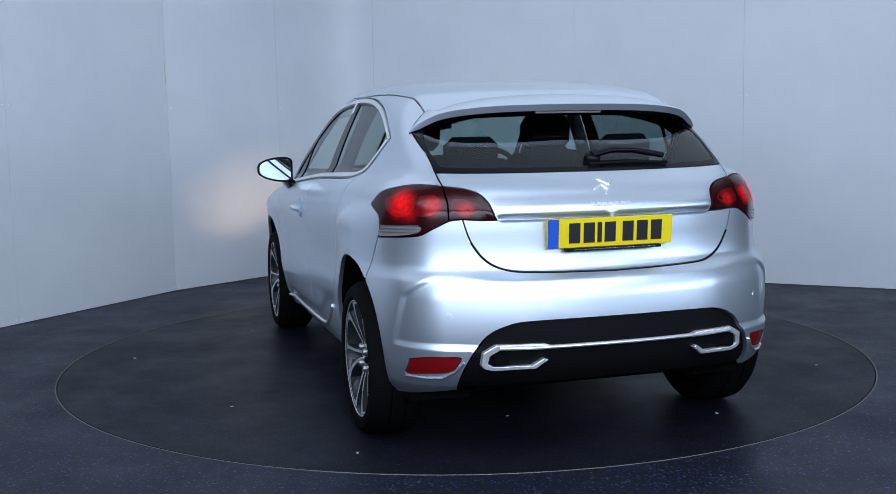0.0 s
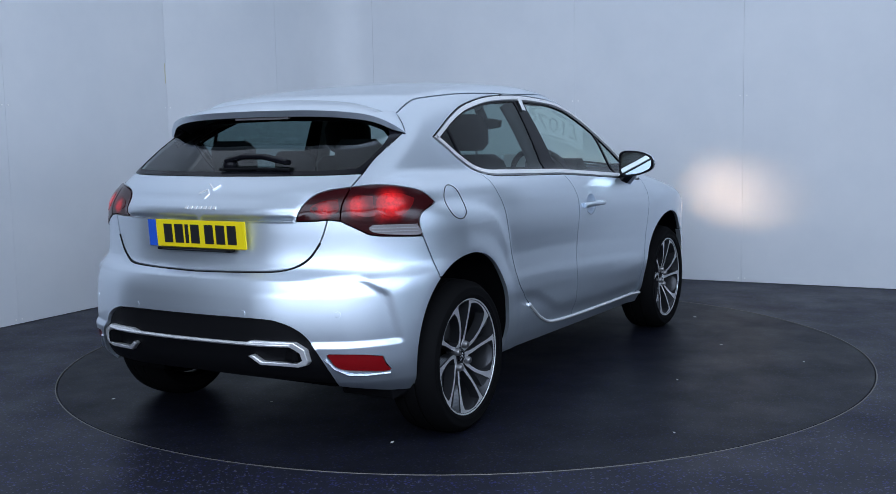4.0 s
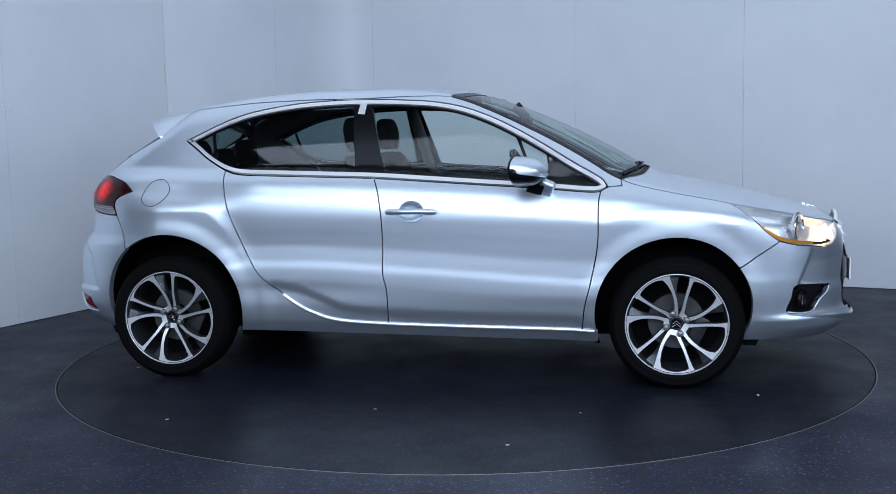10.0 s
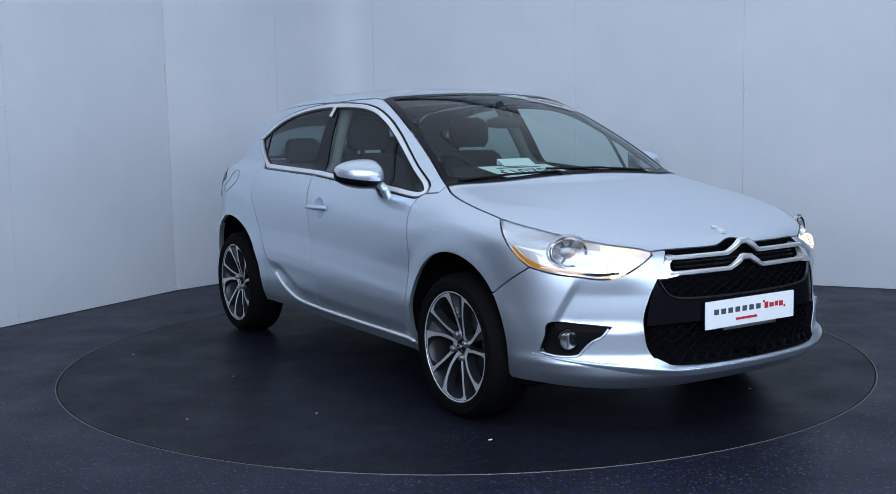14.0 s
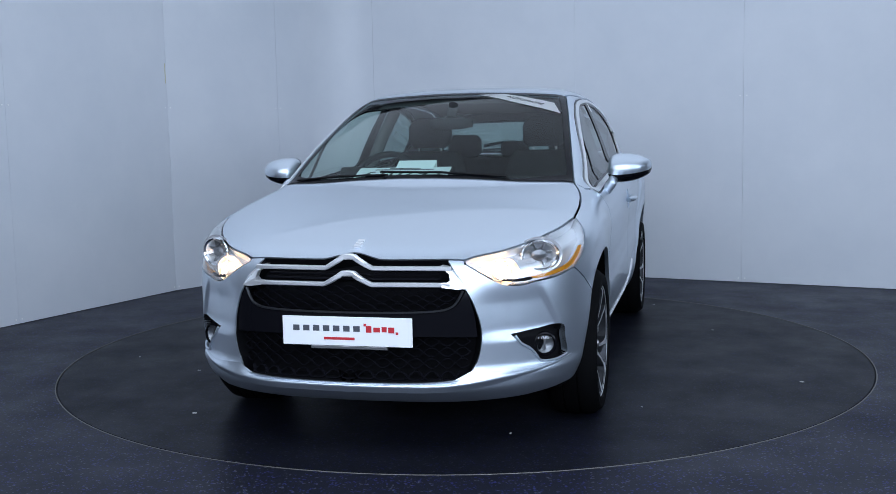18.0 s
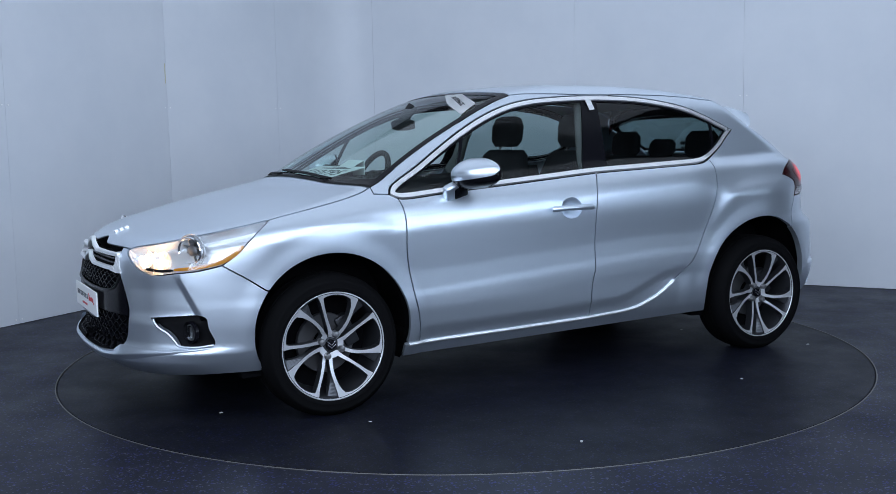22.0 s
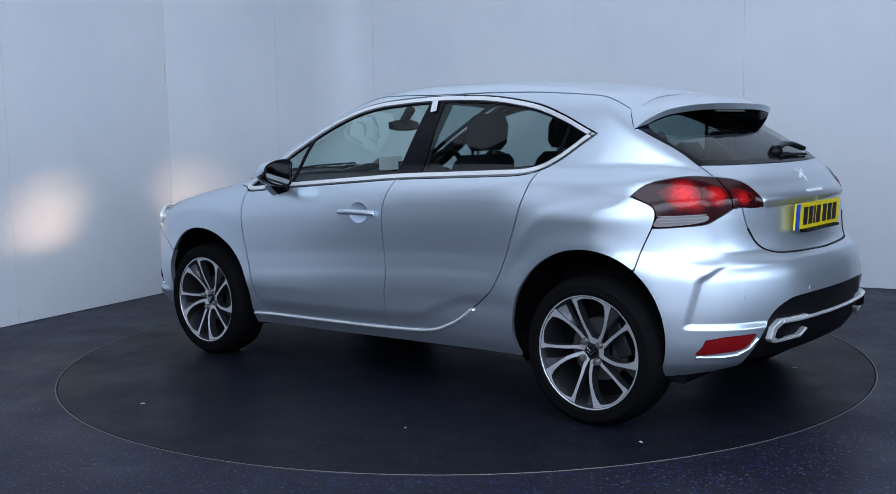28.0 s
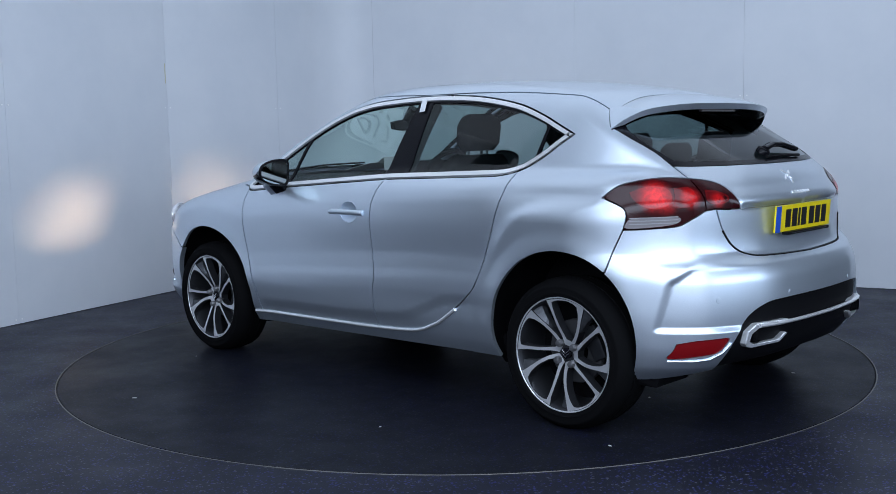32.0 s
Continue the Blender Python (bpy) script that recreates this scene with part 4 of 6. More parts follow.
def mirror_outline(s, by, x):
    """The shell's rim seen from behind, drawn in by that much."""
    ks = [(1 - math.cos(math.pi * i / 24)) / 2 for i in range(25)]
    top = [(M_IN + (M_OUT - M_IN) * k, M_MID + 0.008 * k + float(M_HIGH(k))) for k in ks]
    low = [(M_IN + (M_OUT - M_IN) * k, M_MID + 0.008 * k - float(M_HIGH(k))) for k in ks[::-1]]
    mid = Vector(((M_IN + M_OUT) / 2 - 0.008, M_MID + 0.003))
    out = []
    for p in top + low:
        v = Vector(p) - mid
        v = Vector((v.x * (1 - by / 0.098), v.y * (1 - by / 0.068)))
        out.append((M_BACK + x - 0.09 * v.y - 0.022 * (mid.x + v.x - M_IN) / (M_OUT - M_IN), s * (mid.x + v.x), mid.y + v.y))
    return out


def door_mirror(s):
    root = hang(link_mesh("door_mirror", *mirror_shell(s, -22, 90), PAINT, car, "silver door mirror with a black base"))
    link_mesh("lower_shell", *mirror_shell(s, -90, -22, 0.985), GLOSS_BLACK, root)
    bm = bmesh.new()
    box(bm, -0.040, 0.050, -0.020, 0.020, -0.065, 0.055, 0.014, Matrix.Translation((0.668, s * 0.850, 0.978)) @ pose(0, 0, 0, -34 * s, 24, 0))
    part("mirror_foot", bm, PAINT, root, smooth=60)
    bm = bmesh.new()
    box(bm, -0.05, 0.03, -0.018, 0.018, -0.066, 0.05, 0.01, Matrix.Translation((0.640, s * 0.846, 0.974)) @ pose(0, 0, 0, -34 * s, 24, 0))
    part("foot_cover", bm, GLOSS_BLACK, root, smooth=60)
    for nm, rings, mat in (("bezel", ((0.0, 0.004), (0.0005, -0.006), (0.008, -0.008), (0.011, -0.003)), GLOSS_BLACK), ("mirror_glass", ((0.0108, -0.0015), (0.03, -0.0015), (0.05, -0.0015)), MIRROR)):
        loops = [mirror_outline(s, by, x) for by, x in rings]
        n = len(loops[0])
        verts = [v for lp in loops for v in lp]
        faces = []
        for k in range(len(loops) - 1):
            for i in range(n):
                j = (i + 1) % n
                q = (k * n + i, k * n + j, (k + 1) * n + j, (k + 1) * n + i)
                faces.append(q if s > 0 else q[::-1])
        if nm == "mirror_glass":
            q = tuple((len(loops) - 1) * n + i for i in range(n))
            faces.append(q if s > 0 else q[::-1])
        link_mesh(nm, verts, faces, mat, root, smooth=nm == "bezel")
    return root


for s in (1, -1):
    door_mirror(s)

# ---------- nose
back = skin_mesh(loop(GRILLE_UV, hood_nose[np.argmin(np.abs(hood_nose[:, 0] - GRILLE_UV[-1, 0])):]), on_wall, 0.03, gap=0, lift=-0.065, depth=-0.062, centre=True)
grille = hang(link_mesh("grille", *back[:2], DARK, car, "black grille with chrome bars", back[2]))


def nose_path(pts, lift, spacing=0.012):
    """A line over the nose, from (a, z) of the left half, carried over to the right."""
    q = through_points(pts, spacing)
    p = on_wall(wall_uv(np.stack([np.full(len(q), 2.15), q[:, 0], q[:, 1]], -1)))
    p = p + slope(p) * lift
    return [Vector(v) for v in p] + [Vector((v[0], -v[1], v[2])) for v in p[::-1] if v[1] > 1e-3]


def ribbon(bm, pts, tall, thick):
    """A bar of oblong section along a path on the nose, upright."""
    rings = []
    for i, p in enumerate(pts):
        d = (pts[min(i + 1, len(pts) - 1)] - pts[max(i - 1, 0)]).normalized()
        out = Vector((0, 0, 1)).cross(d).normalized()
        out = out if out.x > 0 else -out
        up = out.cross(d).normalized()
        up = up if up.z > 0 else -up
        t = tall[i] if isinstance(tall, list) else tall
        rings.append([bm.verts.new(p + up * u * t / 2 + out * o * thick) for u, o in ((-1, -1), (-1, -0.2), (-0.6, 0), (0.6, 0), (1, -0.2), (1, -1))])
    for a, b in zip(rings, rings[1:]):
        for k in range(6):
            bm.faces.new((a[k], a[(k + 1) % 6], b[(k + 1) % 6], b[k]))
    bm.faces.new(rings[0])
    bm.faces.new(rings[-1][::-1])
    bmesh.ops.recalc_face_normals(bm, faces=bm.faces)


for zs, top in (((0.749, 0.747), 0.795), ((0.6885, 0.686), 0.7315)):
    bm = bmesh.new()
    half = np.vstack([through_points([(0.40, zs[1]), (0.30, zs[0]), (0.098, zs[0])], 0.015), through_points([(0.090, zs[0] + 0.003), (0.03, top - 0.009)], 0.012), through_points([(0.022, top - 0.002), (0.0, top)], 0.011)])
    x = NOSE(np.minimum(half[:, 1], 0.74)) - NOSE_SWEEP(half[:, 0]) + 0.004 - 0.25 * np.maximum(half[:, 1] - 0.75, 0)
    p = np.stack([x + 0.012 * step01(half[:, 0], 0.11, 0.04), half[:, 0], half[:, 1]], -1)
    pts = [Vector(v) for v in p] + [Vector((v[0], -v[1], v[2])) for v in p[::-1] if v[1] > 1e-3]
    ribbon(bm, pts, [0.017 + 0.006 * max(0.0, 1 - abs(v.y) / 0.09) for v in pts], 0.02)
    part("chrome_bar", bm, SATIN, grille, "chrome bar rising to a chevron", smooth=30)
for s in (1, -1):
    bm = bmesh.new()
    q = on_wall(wall_uv([(2.12, 0.355, 0.758), (2.12, 0.385, 0.753), (2.12, 0.422, 0.722), (2.12, 0.456, 0.672), (2.12, 0.41, 0.671), (2.12, 0.355, 0.679), (2.12, 0.355, 0.696), (2.12, 0.374, 0.695), (2.12, 0.388, 0.706), (2.12, 0.386, 0.727), (2.12, 0.372, 0.739), (2.12, 0.355, 0.741)]))
    lo = [bm.verts.new((v[0] + 0.004, v[1] * s, v[2])) for v in q]
    hi = [bm.verts.new((v[0] - 0.03, v[1] * s, v[2])) for v in q]
    bm.faces.new(lo)
    k = len(q)
    for i in range(k):
        bm.faces.new((lo[i], hi[i], hi[(i + 1) % k], lo[(i + 1) % k]))
    bmesh.ops.recalc_face_normals(bm, faces=bm.faces)
    part("chrome_end", bm, SATIN, grille, "chrome end of the grille bars")
bm = bmesh.new()
for z in (0.737, 0.718):
    ribbon(bm, nose_path([(0.36, z), (0.15, z), (0.0, z)], -0.025, 0.03), 0.010, 0.012)
part("upper_slat", bm, GLOSS_BLACK, grille)


def lattice(z0, z1, rows, a_end):
    """Crossing wave bars, like flat chain links."""
    bm = bmesh.new()
    dz = (z1 - z0) / rows
    for r in range(rows + 1):
        for ph in (0, 1):
            pts = []
            for i in range(49):
                a = a_end(z0 + dz * r) * (1 - i / 48)
                pts.append((a, z0 + dz * r + 0.42 * dz * math.cos(math.pi * a / 0.0635 + math.pi * (ph + r))))
            ribbon(bm, nose_path(pts, -0.018, 0.012), 0.0045, 0.012)
    return bm


part("upper_mesh", lattice(0.604, 0.672, 2, lambda z: 0.395 + (z - 0.6) * 0.7), GLOSS_BLACK, grille, "black honeycomb mesh")
part("lower_mesh", lattice(0.345, 0.470, 3, lambda z: 0.43 + 0.05 * min(1, (z - 0.34) / 0.06)), GLOSS_BLACK, grille, "black honeycomb mesh")
mid = loop(wline([(2.15, 0.0, 0.492), (2.15, 0.30, 0.492), (2.12, 0.494, 0.487)]), wline([(2.12, 0.494, 0.487), (2.12, 0.485, 0.56), (2.12, 0.465, 0.63), (2.12, 0.452, 0.668)]), wline([(2.12, 0.452, 0.668), (2.12, 0.428, 0.63), (2.12, 0.40, 0.602), (2.13, 0.34, 0.588), (2.14, 0.2, 0.582), (2.15, 0.0, 0.580)]))
d = skin_mesh(mid, on_wall, 0.025, gap=0, lift=-0.006, depth=0.02, centre=True)
link_mesh("grille_band", *d[:2], GLOSS_BLACK, grille, "gloss black band behind the plate", d[2])
bm = bmesh.new()
ribbon(bm, nose_path([(0.450, 0.664), (0.428, 0.63), (0.40, 0.604), (0.34, 0.590), (0.2, 0.584), (0.0, 0.582)], 0.0), 0.007, 0.01)
# grey metal colours in the sheen of a gloss black bevel
part("grille_rim", bm, ALLOY_DARK, grille, smooth=40)

# front plate: advertising board, its brand words drawn as plain bars
plate = new("front_plate")
plate["label"] = "white advertising plate"
plate.parent = car
plate.location = -PIVOT
bm = bmesh.new()
box(bm, 2.204, 2.212, -0.262, 0.262, 0.455, 0.567, 0.002)
part("board", bm, WHITE, plate)


def bars(parent, rows, origin, mat, name="bar"):
    """Flat bars on a board that faces forward or back: (offset, width, height, lift)."""
    for y, z, w, h in rows:
        bm = bmesh.new()
        x = origin
        box(bm, x - 0.0008, x + 0.0008, y - w / 2, y + w / 2, z - h / 2, z + h / 2)
        part(name, bm, mat, parent)


bars(plate, [(-0.205 + 0.041 * i, 0.522, 0.026, 0.022) for i in range(7)], 2.2125, GREY_INK)
bars(plate, [(0.09, 0.522, 0.022, 0.026), (0.122, 0.520, 0.026, 0.018), (0.152, 0.522, 0.020, 0.020), (0.18, 0.520, 0.024, 0.022), (0.075, 0.538, 0.010, 0.010), (0.202, 0.508, 0.010, 0.010), (-0.03, 0.483, 0.125, 0.010)], 2.2125, RED_INK)
bm = bmesh.new()
box(bm, 2.19, 2.203, -0.15, 0.16, 0.440, 0.452, 0.002)
part("plate_foot", bm, STEEL, plate)

# bonnet badge and hood emblem, plain shapes
p = on_top([(2.03, 0.0)])
m = seat_on(Vector(p[0]), slope(p)[0], (1, 0, 0))
badge = new("bonnet_badge")
badge["label"] = "small chrome emblem"
badge.parent = car
badge.location = -PIVOT
for y, x0, x1 in ((0.026, -0.014, 0.014), (0.0, -0.015, 0.015), (-0.026, -0.014, 0.014)):
    bm = bmesh.new()
    box(bm, x0, x1, y - 0.0085, y + 0.0085, 0, 0.009, 0.001, m)
    part("bar", bm, SATIN, badge)

# fog lamps in their black pockets
d = skin_mesh(fog_loop, on_wall, 0.018, gap=0, lift=-0.040, depth=-0.040)
FP = hang(both_sides("fog_pocket", d, BLACK, car, "black fog lamp pocket"))
for pocket, s in zip(FP, (1, -1)):
    p, n = on_skin(1.90, s * 0.725, 0.420, -0.034)
    m = seat_on(p, (0.93, 0.36 * s, 0.0))
    bm = bmesh.new()
    lathe(bm, [(0.050, 0.0), (0.048, 0.014), (0.042, 0.017), (0.040, 0.008)], 32, m)
    lamp = part("fog_lamp", bm, GLOSS_BLACK, pocket, smooth=40)
    bm = bmesh.new()
    lathe(bm, [(0.036, 0.008), (0.028, 0.0), (0.0005, -0.006)], 32, m)
    box(bm, -0.0035, 0.0035, -0.024, 0.024, 0.0, 0.010, 0.001, m)
    part("lamp_bowl", bm, STEEL, pocket, smooth=40)
    bm = bmesh.new()
    lathe(bm, [(0.040, 0.0115), (0.03, 0.016), (0.0005, 0.018)], 32, m)
    part("lamp_glass", bm, LENS, pocket, smooth=60)

for s in (1, -1):
    bm = bmesh.new()
    edge_pts = through_points([(2.06, 0.635, 0.478), (2.04, 0.652, 0.447), (2.01, 0.68, 0.425), (1.985, 0.70, 0.395), (1.965, 0.718, 0.366), (1.90, 0.765, 0.361), (1.845, 0.808, 0.371)], 0.02)
    tube(bm, [on_skin(v[0], s * v[1], v[2], 0.002)[0] for v in edge_pts], 0.0055, 8)
    part("pocket_lip", bm, PAINT, front_bumper, smooth=60)

# crisp lip along the foot of the bumper
LIP = [(2.19, 0.0, 0.303), (2.18, 0.22, 0.304), (2.15, 0.36, 0.307), (2.11, 0.455, 0.317), (2.06, 0.555, 0.330), (1.98, 0.71, 0.343), (1.88, 0.79, 0.354), (1.80, 0.83, 0.362)]
line = through_points(LIP, 0.018)
skin_p = on_wall(wall_uv(line))
skin_n = slope(skin_p) * [1, 1, 0]
skin_n /= np.linalg.norm(skin_n, axis=1)[:, None]
verts, faces = [], []
for p, n in zip(skin_p, skin_n):
    wide = float(np.interp(p[1], [0.40, 0.48, 0.58, 0.64], [0.012, 0.045, 0.024, 0.008]))
    reach = float(np.interp(p[1], [0.30, 0.45, 0.60, 0.76, 0.80], [0.010, 0.015, 0.010, 0.003, 0.0]))
    for dz, o in ((wide, -0.003), (wide * 0.45, reach * 0.30), (0.005, reach * 0.9), (0.0, reach), (-0.005, reach * 0.85), (-0.014, reach * 0.2), (-0.026, -0.004)):
        verts.append((p + n * o + [0, 0, dz]))
k = 7
faces = [(i * k + j, (i + 1) * k + j, (i + 1) * k + j + 1, i * k + j + 1) for i in range(len(skin_p) - 1) for j in range(k - 1)]
v = np.array(verts)
whole = np.vstack([v, v * [1, -1, 1]])
hang(link_mesh("bumper_lip", whole, faces + [tuple(i + len(v) for i in f[::-1]) for f in faces], PAINT, car, "bright edge along the foot of the bumper"))

# head lamp insides
glow_loop = wline([(2.065, 0.475, 0.752), (2.04, 0.525, 0.772), (1.985, 0.592, 0.796), (1.97, 0.625, 0.775), (1.975, 0.650, 0.735), (1.985, 0.645, 0.700), (2.02, 0.59, 0.690), (2.045, 0.535, 0.702), (2.065, 0.475, 0.752)], 0.012)[:-1]
for lamp, s in zip(HL, (1, -1)):
    p, n = on_skin(2.0, s * 0.555, 0.731, -0.03)
    m = seat_on(p, (1.0, 0.03 * s, -0.03))
    bm = bmesh.new()
    lathe(bm, [(0.031, -0.008), (0.030, -0.05), (0.028, -0.125), (0.026, -0.136), (0.0005, -0.138)], 32, m)
    part("beam_bowl", bm, LAMP_INSIDE, lamp, smooth=50)
    bm = bmesh.new()
    lathe(bm, [(0.0005, -0.100), (0.006, -0.101), (0.010, -0.103)], 32, m @ Matrix.Diagonal((2.7, 0.9, 1, 1)))
    part("bulb", bm, BEAM, lamp, "lit warm white bulb")
    # ring and patch below glow by themselves to paint in the bulb's light
    bm = bmesh.new()
    lathe(bm, [(0.056, 0.004), (0.046, -0.004), (0.030, -0.012)], 32, m)
    part("reflector_ring", bm, SELF_GLOW, lamp, "reflector ring made to glow by itself", smooth=50)
    d = skin_mesh(glow_loop, on_wall, 0.012, holes=[round_hole(2.0, 0.555, 0.731, 0.034)], lift=-0.034, depth=0.004)
    d = d if s > 0 else mirrored(*d)
    link_mesh("lit_reflector", *d[:2], SELF_GLOW, lamp, "warmly lit reflector", d[2])
    # three invented bulbs near the lens throw warm light on the housing
    for x, y, z in ((2.005, 0.585, 0.768), (2.035, 0.520, 0.750), (1.985, 0.61, 0.715)):
        p, n = on_skin(x, s * y, z, -0.010)
        bm = bmesh.new()
        bmesh.ops.create_uvsphere(bm, u_segments=12, v_segments=8, radius=0.0055, matrix=Matrix.Translation(p))
        part("fill_bulb", bm, FILL_BULB, lamp, "tiny bulb added to brighten the lamp inside", smooth=60)
    p, n = on_skin(1.875, s * 0.690, 0.785, -0.020)
    m = seat_on(p, (0.92, 0.39 * s, 0.02)) @ Matrix.Diagonal((1.42, 1.10, 1, 1))
    bm = bmesh.new()
    lathe(bm, [(0.052, -0.004), (0.056, 0.002), (0.053, 0.006), (0.048, 0.0)], 36, m)
    part("lamp_ring", bm, CHROME, lamp, smooth=50)
    bm = bmesh.new()
    lathe(bm, [(0.048, 0.0), (0.042, -0.02), (0.030, -0.04), (0.0005, -0.05)], 36, m)
    part("main_bowl", bm, LAMP_INSIDE, lamp, smooth=50)
    bm = bmesh.new()
    lathe(bm, [(0.022, -0.05), (0.022, -0.012), (0.016, -0.006), (0.0005, -0.004)], 24, m)
    part("bulb_cap", bm, STEEL, lamp, smooth=50)
    for k in range(8):
        bm = bmesh.new()
        box(bm, 0.022, 0.047, -0.0012, 0.0012, -0.042, -0.008, 0, m @ pose(0, 0, 0, 0, 0, 45 * k + 20))
        part("bowl_rib", bm, STEEL, lamp)
    bm = bmesh.new()
    lathe(bm, [(0.064, -0.012), (0.066, -0.004), (0.060, -0.006), (0.056, -0.014)], 36, m)
    part("bowl_surround", bm, LAMP_INSIDE, lamp, smooth=50)
AMBER_BAND = [(1.665, 0.815, 0.790), (1.705, 0.812, 0.752), (1.775, 0.80, 0.720), (1.87, 0.76, 0.701), (1.965, 0.70, 0.692), (1.965, 0.70, 0.704), (1.87, 0.76, 0.716), (1.785, 0.80, 0.738), (1.72, 0.812, 0.770), (1.68, 0.815, 0.800)]
patch("lamp_slot", [(2.035, 0.57, 0.693), (1.99, 0.635, 0.685), (1.96, 0.68, 0.690), (1.965, 0.675, 0.700), (2.0, 0.63, 0.697), (2.035, 0.575, 0.704)], BLACK, HL, "dark slot under the lamp", lift=-0.008, depth=0.006)
patch("turn_signal", AMBER_BAND, AMBER, HL, "amber turn signal strip", lift=-0.012, depth=0.008)

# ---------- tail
# raised lens patches carrying the same painted glow
patch("glow_patch", [(-1.615, 0.825, 1.006), (-1.66, 0.785, 1.026), (-1.70, 0.738, 1.028), (-1.725, 0.715, 1.012), (-1.735, 0.715, 0.975), (-1.715, 0.745, 0.945), (-1.675, 0.79, 0.945), (-1.635, 0.82, 0.975)], RED_GLOW_LENS, TL, "glowing red chamber", lift=0.0042, depth=0.001)
patch("glow_patch", [(-1.735, 0.70, 1.020), (-1.775, 0.655, 1.022), (-1.80, 0.645, 1.0), (-1.815, 0.655, 0.965), (-1.79, 0.69, 0.945), (-1.75, 0.72, 0.948), (-1.747, 0.71, 0.98)], RED_GLOW_LENS, TL, "glowing red chamber", lift=0.0042, depth=0.001)
patch("glow_patch", [(-1.84, 0.615, 1.01), (-1.87, 0.57, 1.005), (-1.90, 0.525, 0.985), (-1.90, 0.525, 0.962), (-1.87, 0.575, 0.953), (-1.845, 0.615, 0.965)], RED_GLOW_LENS, TI, "glowing red chamber", lift=0.0042, depth=0.001)
patch("reverse_lens", [(-1.622, 0.842, 0.900), (-1.66, 0.81, 0.908), (-1.72, 0.755, 0.908), (-1.765, 0.71, 0.908), (-1.775, 0.71, 0.893), (-1.755, 0.73, 0.880), (-1.70, 0.79, 0.870), (-1.61, 0.846, 0.866)], FROST, TL, "ribbed clear lower lens", lift=0.0045, depth=0.002)
for k in range(3):
    z = 0.880 + 0.012 * k
    patch("lens_rib", [(-1.625, 0.84, z), (-1.70, 0.785, z + 0.003), (-1.765, 0.72, z + 0.006), (-1.765, 0.72, z + 0.009), (-1.70, 0.785, z + 0.006), (-1.625, 0.84, z + 0.003)], STEEL, TL, lift=0.007, depth=0.002)

# rear plate: yellow, blue band, bars for its characters
plate = new("rear_plate")
plate["label"] = "yellow number plate with a blue band"
plate.parent = car
plate.location = -PIVOT
TILT = pose(-1.958, 0.012, 0.873, 0, -4, 0)
bm = bmesh.new()
box(bm, -0.004, 0.004, -0.26, 0.26, -0.0555, 0.0555, 0.0015, TILT)
part("board", bm, YELLOW, plate)
bm = bmesh.new()
box(bm, -0.0052, -0.0042, 0.215, 0.2595, -0.055, 0.055, 0, TILT)
part("blue_band", bm, BLUE, plate, "blue band")
for i, y in enumerate((0.150, 0.090, 0.047, 0.003, -0.072, -0.132, -0.192)):
    bm = bmesh.new()
    w = 0.018 if i == 2 else 0.046
    box(bm, -0.0056, -0.0042, y - w / 2, y + w / 2, -0.0385, 0.0385, 0, TILT)
    part("bar", bm, INK, plate)
bm = bmesh.new()
box(bm, -1.985, -1.955, -0.19, 0.205, 0.806, 0.818, 0.003)
part("plate_light", bm, BLACK, plate, "black lamp strip below the plate")
bm = bmesh.new()
box(bm, -1.987, -1.984, -0.165, 0.175, 0.809, 0.814, 0.001)
part("lamp_strip", bm, CHROME, plate)

# tailgate ledge, badges as plain bars, wiper
bm = bmesh.new()
q = on_wall(wline([(-1.92, 0.455, 0.930), (-1.94, 0.25, 0.930), (-1.95, 0.0, 0.930)], 0.03))
pts = [Vector(v) + Vector((-0.001, 0, 0)) for v in q] + [Vector((v[0] - 0.001, -v[1], v[2])) for v in q[::-1] if v[1] > 1e-3]
tube(bm, pts, 0.006, 8, 0.6)
part("tailgate_ledge", bm, CHROME, tailgate, "thin bright ledge over the plate", smooth=60)
for y0, z0, y1, z1 in ((0.045, 1.030, 0.012, 1.046), (0.012, 1.046, -0.006, 1.030), (0.02, 1.066, -0.018, 1.046), (-0.018, 1.046, -0.040, 1.062), (-0.006, 1.030, 0.006, 1.012)):
    bm = bmesh.new()
    a = on_skin(-1.85, y0, z0, 0.002)[0]
    b = on_skin(-1.85, y1, z1, 0.002)[0]
    tube(bm, [a, b], 0.0042, 6)
    part("emblem_stroke", bm, SATIN, tailgate, "chrome emblem stroke", smooth=60)
for i in range(7):
    y = 0.072 - 0.024 * i
    p, n = on_skin(-1.9, y, 0.977, 0.0005)
    bm = bmesh.new()
    box(bm, -0.0075, 0.0075, -0.0075, 0.0075, 0, 0.003, 0.001, seat_on(p, n))
    part("badge_bar", bm, SATIN, tailgate)
wiper = new("rear_wiper")
wiper["label"] = "black rear window wiper"
wiper.parent = car
wiper.location = -PIVOT
p, n = on_skin(-1.75, -0.005, 1.142, 0.0)
m = seat_on(p, n)
bm = bmesh.new()
lathe(bm, [(0.034, 0.0), (0.032, 0.018), (0.022, 0.026), (0.0005, 0.028)], 20, m @ Matrix.Diagonal((1, 0.9, 1, 1)))
part("pivot_cap", bm, GLOSS_BLACK, wiper, smooth=50)
path = []
for y, z, l in ((0.0, 1.142, 0.022), (-0.08, 1.150, 0.034), (-0.18, 1.150, 0.032), (-0.30, 1.135, 0.022)):
    path.append(on_skin(-1.72, y if y else 1e-3, z, l)[0])
bm = bmesh.new()
tube(bm, path, 0.021, 10, 0.6)
part("arm", bm, GLOSS_BLACK, wiper, smooth=60)
